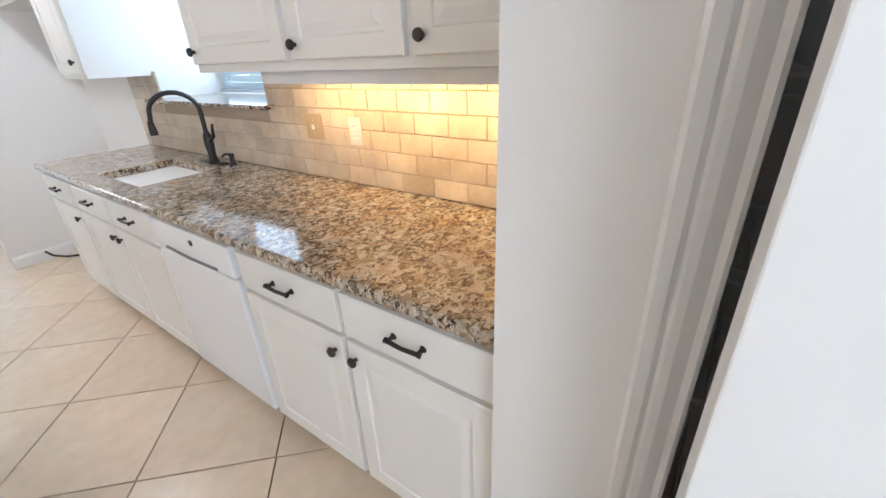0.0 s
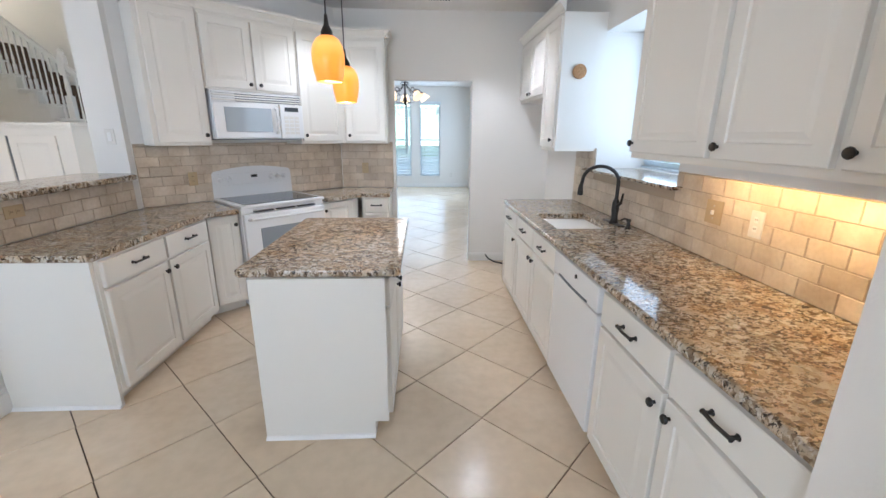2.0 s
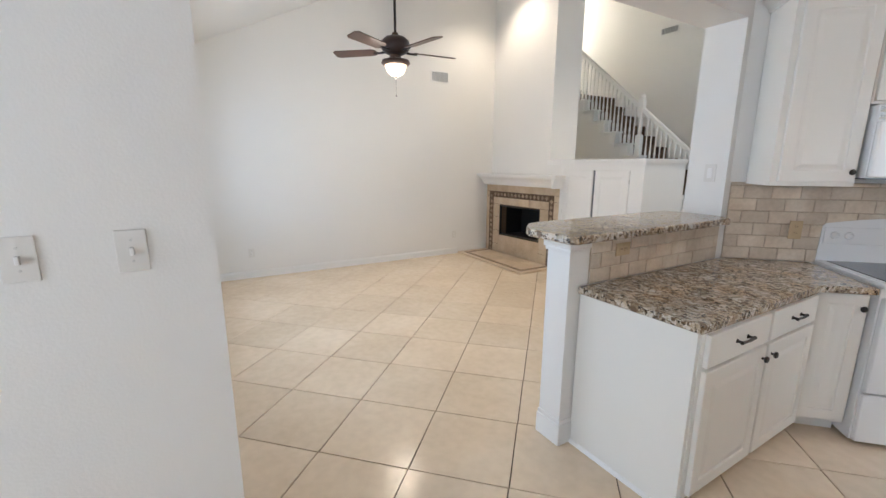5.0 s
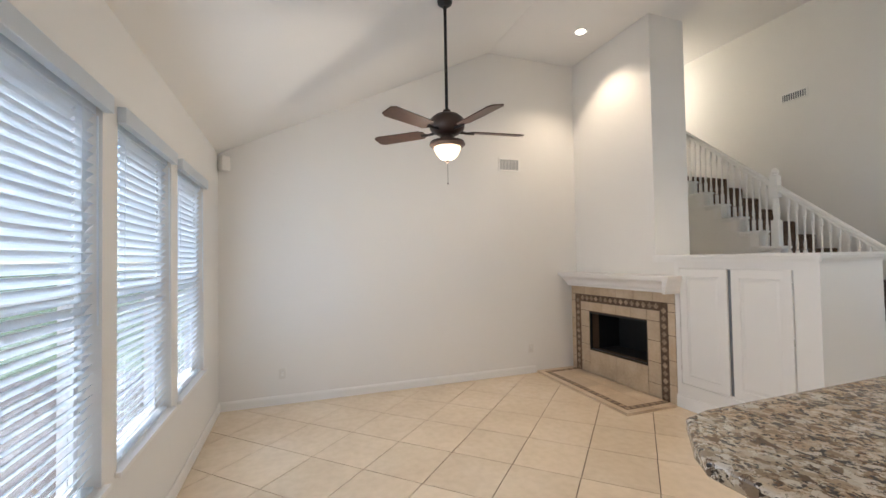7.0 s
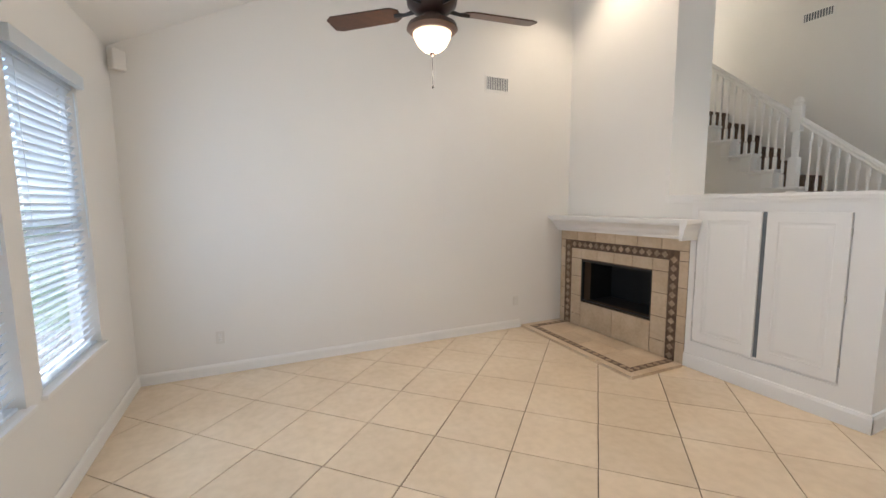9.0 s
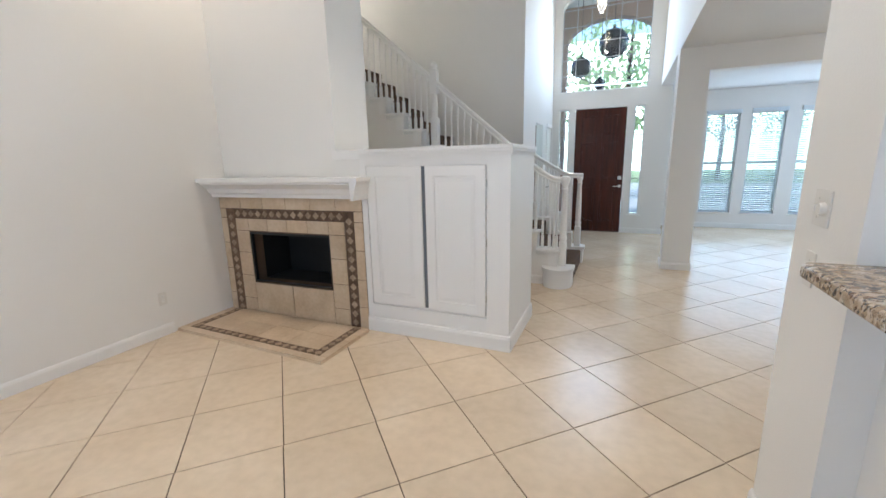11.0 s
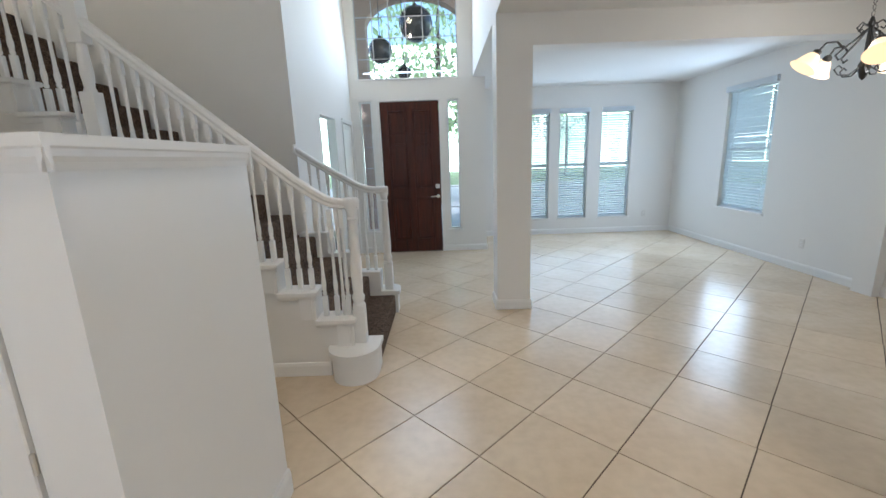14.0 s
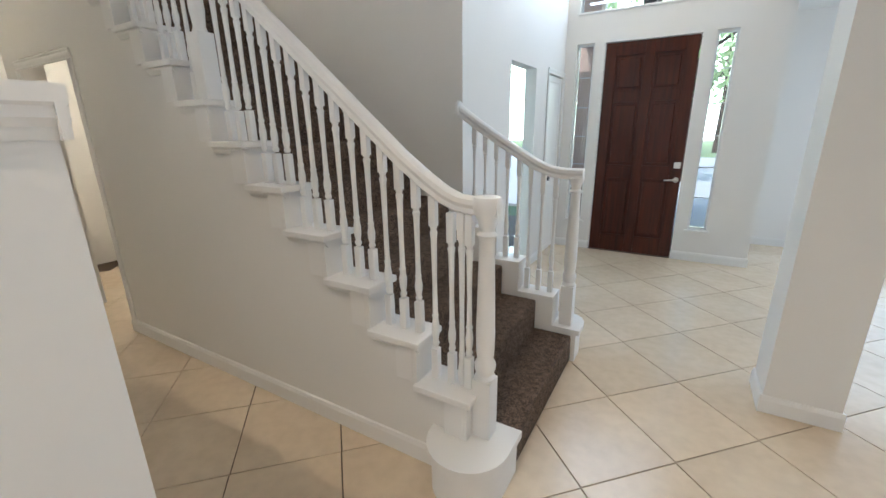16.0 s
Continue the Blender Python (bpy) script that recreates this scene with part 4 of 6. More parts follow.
bm = new_bm(); prism(bm, [(HX0, hy(HX0)), (HX1, hy(HX1)), (HX1, HYB + 0.002), (HX0, HYB + 0.002)], 0.0, 0.018); part("bed", bm, HEARTHT, HE)
for k in range(4):
    hearth_piece("tile", HEARTHT, HX0 + 0.42875 * k, HX0 + 0.42875 * (k + 1), 0.0, 0.075, 0.027)
hearth_piece("mosaic_band", MOSA, -7.065, -5.51, 0.075, 0.15, 0.026)
hearth_piece("mosaic_band", MOSA, -7.065, -6.99, 0.15, None, 0.026)
hearth_piece("mosaic_band", MOSA, -5.585, -5.51, 0.15, None, 0.026)
hearth_piece("tile", HEARTHT, HX0, -7.065, 0.075, None, 0.027)
for lo, hi in ((0.075, 0.37), (0.37, None)):
    hearth_piece("tile", HEARTHT, -5.51, HX1, lo, hi, 0.027)
for k in range(4):
    x0, x1 = -6.99 + 0.35125 * k, -6.99 + 0.35125 * (k + 1)
    hearth_piece("tile", HEARTHT, x0, x1, 0.15, 0.40, 0.027)
    hearth_piece("tile", HEARTHT, x0, x1, 0.40, None, 0.027)
for k in range(18):
    x = -7.028 + 0.087 * k
    ob = new("mosaic_diamond", dia); ob.parent = HE; ob.matrix_basis = pose(x, hy(x) + 0.1125, 0.0265, -90, 0, 0)
for x in (-7.028, -5.548):
    for k in range(6):
        ob = new("mosaic_diamond", dia); ob.parent = HE; ob.matrix_basis = pose(x, 5.53 + 0.087 * k, 0.0265, -90, 0, 0)

MA = thing("mantel_shelf", "white moulded mantel shelf above the fireplace", "mantel")
bm = new_bm()
prof = [(0.0, 0.0), (0.085, 0.0), (0.09, 0.03), (0.11, 0.045), (0.125, 0.085), (0.165, 0.125), (0.175, 0.13), (0.175, 0.145), (0.20, 0.15), (0.20, 0.185), (0.0, 0.185)]
prof = [(o * 1.35, h) for o, h in prof]
sweep(bm, prof, (-7.149, 6.098, 1.197), (-5.43, 6.098, 1.197), side=(0, -1, 0))
part("shelf", bm, TRIM, MA)
bm = new_bm(); sweep(bm, [(o * 0.26, h) for o, h in prof], (-5.43, 6.048, 1.197), (-5.43, 5.83, 1.197), side=(1, 0, 0)); part("end_return", bm, TRIM, MA)
MA.matrix_basis = TURN

TV = thing("built_in_cabinet", "white built-in media cabinet with two tall panel doors", "cabinet")
bm = new_bm(); box(bm, -5.46, 6.065, 0, -4.16, 6.89, 1.53); part("carcass", bm, TRIM, TV)
bm = new_bm()
for a, b, c, d in ((-5.46, 0.0, -5.405, 1.53), (-4.34, 0.0, -4.16, 1.53), (-5.405, 1.47, -4.34, 1.53), (-5.405, 0.0, -4.34, 0.255)):
    box(bm, a, 6.05, b, c, 6.066, d)
part("face_frame", bm, TRIM, TV)
for x0, x1, kx in ((-5.395, -4.888, -4.91), (-4.852, -4.35, -4.83)):
    bm = new_bm(); panel_door(bm, x0, 0.275, x1, 1.462, 0.016, 6.062, 0.075); d = part("door", bm, TRIM, TV)
    hx = x0 - 0.003 if x0 < -5 else x1 + 0.003
    for hz in (0.42, 0.87, 1.33):
        bm = new_bm(); lathe(bm, [(0.004, -0.028), (0.006, -0.026), (0.006, 0.026), (0.004, 0.028)], 8, Matrix.Translation((hx, 6.046, hz))); part("hinge", bm, CHROME, d, "small metal hinge")
# dark grey strip gives the shade in the slit between the doors
bm = new_bm(); box(bm, -4.886, 6.056, 0.28, -4.854, 6.064, 1.46); part("gap_shade", bm, GREYG, TV, "dark strip painted as the shade between the doors")
bm = new_bm()
cp = [(0, 0), (0.005, 0), (0.008, 0.018), (0.013, 0.03), (0.013, 0.045), (0.017, 0.05), (0.017, 0.075), (0, 0.075)]
box(bm, -5.74, 6.05, 1.531, -4.16, 6.89, 1.604, 0.003); part("cap", bm, TRIM, TV)
for a, b, sd in (((-5.46, 6.05, 1.53), (-4.143, 6.05, 1.53), (0, -1, 0)), ((-4.16, 6.034, 1.5302), (-4.16, 6.906, 1.5302), (1, 0, 0)), ((-4.143, 6.89, 1.53), (-5.49, 6.89, 1.53), (0, 1, 0))):
    bm = new_bm(); sweep(bm, cp, a, b, side=sd); part("cap_moulding", bm, TRIM, TV)
bm = new_bm(); box(bm, -5.46, 6.055, 1.48, -4.165, 6.885, 1.532); part("cap_board", bm, TRIM, TV)
bm = new_bm()
bp = [(0, 0), (0.016, 0), (0.016, 0.10), (0.010, 0.125), (0, 0.13)]
sweep(bm, bp, (-5.46, 6.05, 0.001), (-4.144, 6.05, 0.001), side=(0, -1, 0)); sweep(bm, bp, (-4.16, 6.034, 0.001), (-4.16, 6.89, 0.001), side=(1, 0, 0))
part("base_moulding", bm, TRIM, TV)

FX0, FY0, FZ0 = -5.28, 3.41, 2.52
fan = thing("ceiling_fan", "dark bronze five-blade ceiling fan with a lit bowl", "ceiling fan", at=pose(FX0, FY0, FZ0))
bm = new_bm(); tube(bm, [(0, 0, 0.30), (0, 0, 3.77 - FZ0)], 0.013, 10); part("downrod", bm, IRON, fan)
bm = new_bm(); lathe(bm, [(0.03, 1.175), (0.06, 1.20), (0.07, 1.275)], 18); part("canopy", bm, IRON, fan, smooth=True)
FANM = paint("fan_bronze", (0.045, 0.024, 0.017), 0.38, 0.05, 60, 0.2)
bm = new_bm(); lathe(bm, [(0.07, 0.10), (0.10, 0.115), (0.14, 0.15), (0.148, 0.19), (0.14, 0.23), (0.10, 0.265), (0.035, 0.28), (0.03, 0.31)], 28); part("motor_housing", bm, FANM, fan, smooth=True)
bm = new_bm(); lathe(bm, [(0.055, 0.03), (0.06, 0.06), (0.055, 0.10)], 20); part("switch_housing", bm, FANM, fan, smooth=True)
bm = new_bm(); lathe(bm, [(0.125, 0.0), (0.148, 0.02), (0.14, 0.045), (0.09, 0.06), (0.05, 0.065)], 28); part("light_fitter", bm, FANM, fan, smooth=True)
bm = new_bm(); lathe(bm, [(0.01, -0.105), (0.05, -0.095), (0.085, -0.065), (0.108, -0.02), (0.112, 0.004)], 28); part("glass_bowl", bm, LITGLASS, fan, "lit frosted glass bowl", True)
bm = new_bm(); lathe(bm, [(0.004, -0.128), (0.014, -0.118), (0.016, -0.106)], 12); part("finial", bm, FANM, fan, smooth=True)
bm = new_bm(); tube(bm, [(0, 0, -0.12), (0, 0, -0.29)], 0.0018, 5); lathe(bm, [(0.003, -0.305), (0.007, -0.295), (0.003, -0.285)], 8); part("pull_chain", bm, IRON, fan)
for k in range(5):
    a = Matrix.Rotation(radians(12 + 72 * k), 4, "Z")
    bm = new_bm(); tube(bm, [(0.10, 0, 0.135), (0.17, 0, 0.125), (0.23, 0, 0.13)], [0.014, 0.010, 0.016], 8); bmesh.ops.transform(bm, matrix=a, verts=bm.verts[:])
    bk = part("blade_iron", bm, IRON, fan)
    bm = new_bm()
    prism(bm, [(0.20, -0.035), (0.24, -0.062), (0.62, -0.07), (0.66, -0.05), (0.665, 0.045), (0.63, 0.07), (0.24, 0.062), (0.20, 0.035)], -0.004, 0.004, a @ Matrix.Translation((0, 0, 0.135)) @ Matrix.Rotation(radians(12), 4, "X"))
    part("blade", bm, BLADEW, bk, "dark walnut fan blade")
bulb("fan_bulb", (FX0, FY0, FZ0 - 0.20), 9, (1.0, 0.80, 0.56), 0.08)


def downlight(x, y, z, watts, colour=(1.0, 0.76, 0.50), label="round recessed ceiling downlight, lit"):
    d = thing("recessed_light", label, "downlight", "recessed lights", "", pose(x, y, z))
    bm = new_bm(); lathe(bm, [(0.06, -0.003), (0.09, -0.006), (0.095, -0.001)], 24); part("trim_ring", bm, APPL, d, smooth=True)
    bm = new_bm(); lathe(bm, [(0.02, -0.010), (0.055, -0.007), (0.058, -0.002)], 20); part("lens", bm, BULBM, d, "glowing lamp lens")
    spot("downlight_lamp", (x, y, z - 0.03), watts, colour)


downlight(-6.31, 5.6, LC, 34)
# added out of view, to brighten the stair side and cabinet end
downlight(-3.6, 5.6, LC, 60)
COOL = (1.0, 0.93, 0.86)
downlight(-0.98, 5.0, KC, 15, COOL); downlight(0.34, 5.2, KC, 17, COOL)


def grille(label, at, w, h, n=9):
    v = thing("air_vent", label, "vent", "", "", at)
    bm = new_bm()
    for a, b, c, d in ((0, 0, w, 0.025), (0, h - 0.025, w, h), (0, 0.025, 0.025, h - 0.025), (w - 0.025, 0.025, w, h - 0.025)):
        box(bm, a, -0.008, b, c, 0, d, 0.002)
    part("frame", bm, TRIM, v)
    bm = new_bm(); box(bm, 0.02, -0.002, 0.02, w - 0.02, -0.0005, h - 0.02); part("backing", bm, GREYG, v)
    for k in range(n):
        x = 0.03 + (w - 0.06) * (k + 0.5) / n
        bm = new_bm(); box(bm, x - 0.005, -0.007, 0.025, x + 0.003, -0.002, h - 0.025); part("slat", bm, TRIM, v)


grille("white metal air register high on the living room wall", pose(-7.15, 4.85, 2.80, 0, 0, 90), 0.33, 0.19, 12)
grille("white air register high on the stair wall", pose(-6.32, 9.36, 3.92, 0, 0, 0), 0.36, 0.15, 10)
grille("white air register on the kitchen ceiling", pose(-0.22, 5.66, KC, 90, 0, 0), 0.26, 0.12, 7)
sp = thing("wall_speaker", "small grey motion sensor in the room corner", "sensor", at=pose(-7.08, 1.50, 2.60, 0, 0, 135))
bm = new_bm(); box(bm, -0.05, -0.04, 0, 0.05, 0.03, 0.16, 0.012); part("case", bm, PLATE, sp)

# ---- staircase ----
NST, RISE, RUN, XN = 14, 0.21, 0.25, -4.06


def nose(n):
    return XN - RUN * (n - 2)


def top(n):
    return 0.02 + RISE * n


ST = thing("staircase", "straight staircase with dark brown carpet and white sides", "stairs", "", "")
for n in range(1, NST + 1):
    bm = new_bm()
    x1 = -3.905 - 0.252 * (n - 1)
    box(bm, x1 - RUN - 0.12, 8.135, max(0.002, top(n) - RISE - 0.065), x1 + 0.0, 9.20 if n < 4 else 9.34, top(n) - 0.035, 0.022)
    part("step", bm, CARPET, ST, "brown carpeted step")
pts = [(nose(2) - 0.02, 0.0)]
for n in range(2, NST + 1):
    pts += [(nose(n) - 0.02, top(n) - 0.036), (nose(n) - RUN - 0.02, top(n) - 0.036)]
pts += [(-8.3, top(NST) - 0.036), (-8.3, 2.10), (-7.10, 2.10), (-7.10, 0.0)]
bm = new_bm(); prism(bm, pts, -8.13, -7.98, Matrix.Rotation(radians(90), 4, "X"))
part("stringer_wall", bm, WALL, ST, "cream painted wall under the stairs")
bm = new_bm(); box(bm, -9.4, 8.13, top(NST) - 0.03, nose(NST) - RUN - 0.1, 9.36, top(NST)); part("landing", bm, CARPET, ST)
for n in range(2, NST + 1):
    bm = new_bm()
    x1, z = nose(n), top(n)
    box(bm, x1 - RUN - 0.012, 7.935, z - 0.032, x1 + 0.022, 8.145, z, 0.007)
    t = part("tread_cap", bm, TRIM, ST, "white tread end")
    bm = new_bm()
    sweep(bm, [(0, 0), (0.008, 0), (0.024, 0.02), (0.028, 0.03), (0, 0.03)], (x1 - RUN - 0.01, 7.98, z - 0.064), (x1 + 0.008, 7.98, z - 0.064), side=(0, -1, 0))
    part("cove_moulding", bm, TRIM, t)
    bm = new_bm()
    box(bm, x1 - 0.022, 7.955, z - RISE - 0.001, x1 - 0.002, 8.14, z - 0.034)
    box(bm, x1 - 0.115, 7.956, z - RISE - 0.001, x1 - 0.024, 7.979, z - 0.034, 0.003)
    part("riser_end", bm, TRIM, t)
bm = new_bm(); sweep(bm, [(0, 0), (0.014, 0), (0.014, 0.08), (0.008, 0.10), (0, 0.105)], (-7.10, 7.98, 0.001), (-4.24, 7.98, 0.001), side=(0, -1, 0)); part("skirting", bm, TRIM, ST)


def rounded(cx, cy, r, y1, sgn=-1):
    return [(cx + r * math.cos(a), cy + sgn * r * math.sin(a)) for a in [math.pi * k / 14 for k in range(15)]] + [(cx - r, y1), (cx + r, y1)]


def starting_block(cy, y1, sgn, cx=-4.06, r=0.185, top_label="white rounded starting step"):
    bm = new_bm(); prism(bm, rounded(cx, cy, r - 0.02, y1, sgn), 0.0, 0.195); part("curtail_block", bm, TRIM, ST, top_label, True)
    bm = new_bm(); prism(bm, rounded(cx, cy, r, y1, sgn), 0.195, 0.232); part("curtail_tread", bm, TRIM, ST, "", True)


starting_block(7.97, 8.134, -1)
starting_block(9.34, 9.202, 1, -3.99, 0.13)

BALP = [(0.0115, 0.16), (0.017, 0.175), (0.012, 0.19), (0.0165, 0.215), (0.018, 0.25), (0.0125, 0.29), (0.016, 0.30), (0.012, 0.31), (0.0105, 0.45), (0.0135, 0.62), (0.017, 0.645), (0.012, 0.655), (0.0165, 0.67)]


def baluster(parent, x, y, z0, z1, base=0.15):
    """A turned spindle with a square foot, from tread to rail."""
    bm = new_bm()
    h = z1 - z0
    box(bm, x - 0.0165, y - 0.0165, z0, x + 0.0165, y + 0.0165, z0 + base, 0.002)
    k = (h - 0.12 - base) / (0.67 - 0.15)
    lathe(bm, [(r, base - 0.004 + (z - 0.15) * k) for r, z in BALP], 8, Matrix.Translation((x, y, z0)))
    box(bm, x - 0.0155, y - 0.0155, z0 + h - 0.125, x + 0.0155, y + 0.0155, z1, 0.002)
    part("baluster", bm, TRIM, parent, "", True)


def newel(parent, x, y, z0, z1, foot=0.28):
    bm = new_bm()
    box(bm, x - 0.042, y - 0.042, z0, x + 0.042, y + 0.042, z0 + foot, 0.004)
    h = z1 - z0 - foot
    lathe(bm, [(0.040, 0), (0.046, 0.012), (0.036, 0.03), (0.044, 0.05), (0.046, 0.075), (0.034, 0.10), (0.038, 0.13), (0.040, 0.30 * h), (0.030, 0.86 * h), (0.040, 0.88 * h), (0.028, 0.90 * h), (0.036, 0.95 * h), (0.046, 0.98 * h), (0.046, h)], 18, Matrix.Translation((x, y, z0 + foot - 0.004)))
    part("newel_post", bm, TRIM, parent, "turned white newel post", True)


RAILP = [(-0.030, -0.030), (-0.022, -0.036), (0.022, -0.036), (0.030, -0.030), (0.026, -0.012), (0.034, 0.004), (0.030, 0.022), (0.014, 0.032), (-0.014, 0.032), (-0.030, 0.022), (-0.034, 0.004), (-0.026, -0.012)]


def handrail(parent, pts):
    bm = new_bm()
    pts = [Vector(p) for p in pts]
    rings = []
    for i, p in enumerate(pts):
        d = (pts[min(i + 1, len(pts) - 1)] - pts[max(i - 1, 0)]).normalized()
        s = d.cross(Vector((0, 0, 1))).normalized()
        u = s.cross(d)
        rings.append([bm.verts.new(p + s * a + u * b) for a, b in RAILP])
    n = len(RAILP)
    for a, b in zip(rings, rings[1:]):
        for k in range(n):
            bm.faces.new((a[k], a[(k + 1) % n], b[(k + 1) % n], b[k]))
    bm.faces.new(rings[0]); bm.faces.new(rings[-1][::-1])
    part("handrail", bm, TRIM, parent, "white moulded handrail", True)


def rail_z(x):
    return 1.245 + 0.84 * max(0.0, -4.19 - x)


B1 = thing("stair_balustrade", "white turned balustrade along the open stair side", "balustrade")
YB = 8.045
handrail(B1, [(-3.97, YB, 1.255), (-4.08, YB, 1.255), (-4.14, YB, 1.262), (-4.20, YB, 1.285), (-4.28, YB, 1.335)] + [(x, YB, rail_z(x)) for x in (-4.40, -4.8, -5.2, -5.6, -6.2, -6.8, -7.3)])
bm = new_bm(); lathe(bm, [(0.05, -0.035), (0.055, -0.02), (0.06, 0.01), (0.05, 0.03), (0.02, 0.035)], 18, Matrix.Translation((-4.02, YB, 1.26))); part("rail_cap", bm, TRIM, B1, "", True)
newel(B1, -4.02, YB, 0.232, 1.235)
bm = new_bm(); box(bm, -5.695, YB - 0.045, top(8) + 0.0, -5.605, YB + 0.045, top(8) + 0.33, 0.004); lathe(bm, [(0.042, top(8) + 0.32), (0.03, top(8) + 0.36), (0.038, top(8) + 0.44), (0.03, top(8) + 0.62)], 16, Matrix.Translation((-5.65, YB, 0)))
box(bm, -5.695, YB - 0.045, top(8) + 0.62, -5.605, YB + 0.045, 2.60, 0.004); lathe(bm, [(0.05, 2.598), (0.055, 2.61), (0.03, 2.62), (0.045, 2.645), (0.035, 2.68), (0.01, 2.70)], 16, Matrix.Translation((-5.65, YB, 0)))
part("newel_post", bm, TRIM, B1, "turned white mid newel with a finial", True)
for n in range(2, 14):
    for k in range(3):
        x = nose(n) - 0.035 - k * RUN / 3
        if abs(x + 5.65) > 0.06:
            baluster(B1, x, YB, top(n), rail_z(x) - 0.028)
baluster(B1, -4.13, YB, 0.232, 1.235)

B2 = thing("foyer_balustrade", "short white turned balustrade on the foyer side", "balustrade")
Y2 = 9.29
handrail(B2, [(-3.93, Y2, 1.255), (-4.05, Y2, 1.255), (-4.13, Y2, 1.265), (-4.22, Y2, 1.30), (-4.35, Y2, 1.375), (-4.5, Y2, 1.465), (-4.65, Y2, 1.56), (-4.81, Y2, 1.67)])
newel(B2, -3.97, Y2, 0.232, 1.235)
for n in (2, 3, 4):
    bm = new_bm(); box(bm, nose(n) - RUN - 0.01, 9.20, top(n) - RISE * n if n == 2 else top(n) - 0.3, nose(n) + 0.015, 9.37, top(n), 0.005); part("tread_cap", bm, TRIM, B2)
    for k in range(3):
        x = nose(n) - 0.035 - k * RUN / 3
        if x > -4.76:
            baluster(B2, x, Y2, top(n), 1.225 + max(0.0, -4.14 - x) * 0.62)
bm = new_bm(); lathe(bm, [(0.055, 0), (0.05, 0.015), (0.03, 0.02)], 16, pose(-4.805, Y2, 1.665, 0, 90, 0)); part("rosette", bm, TRIM, B2, "", True)

# ---- entrance ----
FD = thing("door_1", "closed dark mahogany six-panel entrance door", "door", "", "structure", pose(-4.35, 12.06, 0))
DW_, DH_ = 0.93, 2.44
bm = new_bm(); box(bm, 0, 0.018, 0.008, DW_, 0.05, DH_, 0.002)
st, mid = 0.12, 0.10
cols = ((st, (DW_ - mid) / 2), ((DW_ + mid) / 2, DW_ - st))
rws = ((0.22, 0.93), (1.08, 1.80), (1.92, 2.30))
for a, b, c, d in ((0, 0.008, st, DH_), (DW_ - st, 0.008, DW_, DH_), ((DW_ - mid) / 2, 0.008, (DW_ + mid) / 2, DH_)):
    box(bm, a, 0.0, b, c, 0.019, d, 0.003)
for z0, z1 in ((0.008, 0.22), (0.93, 1.08), (1.80, 1.92), (2.30, DH_)):
    for c0, c1 in cols:
        box(bm, c0, 0.0005, z0, c1, 0.019, z1, 0.003)
part("door_leaf", bm, DOORW, FD)
for z0, z1 in rws:
    for c0, c1 in cols:
        bm = new_bm(); box(bm, c0 + 0.035, 0.003, z0 + 0.035, c1 - 0.035, 0.020, z1 - 0.035, 0.008); part("panel", bm, DOORW, FD)
bm = new_bm(); box(bm, 0.845, -0.018, 1.06, 0.915, 0.0, 1.13, 0.006); part("deadbolt_plate", bm, CHROME, FD, "satin nickel deadbolt")
bm = new_bm(); lathe(bm, [(0.03, 0), (0.03, 0.012), (0.014, 0.016), (0.012, 0.045)], 16, pose(0.885, 0.0, 0.93, 90, 0, 0)); tube(bm, [(0.885, -0.045, 0.93), (0.84, -0.05, 0.93), (0.765, -0.046, 0.925)], [0.011, 0.009, 0.008], 8); part("door_handle", bm, CHROME, FD, "satin nickel lever handle", True)
for z in (0.25, 0.9, 1.55, 2.2):
    bm = new_bm(); lathe(bm, [(0.007, -0.05), (0.008, -0.048), (0.008, 0.048), (0.007, 0.05)], 10, Matrix.Translation((-0.006, -0.004, z))); part("hinge", bm, CHROME, FD)
bm = new_bm(); box(bm, -0.005, -0.02, 0.0, DW_ + 0.005, 0.10, 0.012, 0.003); part("threshold", bm, BLADEW, FD)
LEAD = mat("lead_came", (0.45, 0.45, 0.46), 0.5, 0.2)


def sidelight(x0, x1, label, number):
    s = thing("window_%d" % number, label, "window", "", "structure")
    bm = new_bm(); holed(bm, "x", x0, x1, 0.37, 2.46, 12.10, 12.15, [(x0 + 0.022, x1 - 0.022, 0.395, 2.435)]); part("window_frame", bm, APPL, s)
    for k in range(6):
        z0 = 0.395 + 0.34 * k
        bm = new_bm(); box(bm, x0 + 0.022, 12.12, z0 + 0.004, x1 - 0.022, 12.125, z0 + 0.336); p = part("pane", bm, GLASS, s); p.visible_shadow = False
        if k:
            bm = new_bm(); box(bm, x0 + 0.022, 12.114, z0 - 0.005, x1 - 0.022, 12.131, z0 + 0.005); part("lead_bar", bm, LEAD, s)
    bm = new_bm(); box(bm, x0 - 0.03, 12.02, 0.345, x1 + 0.03, 12.10, 0.369, 0.004); part("window_sill", bm, TRIM, s)


sidelight(-4.68, -4.48, "narrow leaded sidelight beside the entrance door", 9)
sidelight(-3.28, -3.09, "narrow leaded sidelight beside the entrance door", 10)
arch_pts = [(-3.88 + 0.79 * math.cos(a), 4.28 + 0.33 * math.sin(a)) for a in [math.pi * k / 20 for k in range(21)]]
AW = thing("window_11", "large arched leaded window over the entrance door", "window", "", "structure")


def arch_z(x):
    q = min(1.0, abs(x + 3.88) / 0.79)
    return 4.28 + 0.33 * math.sqrt(1 - q * q)


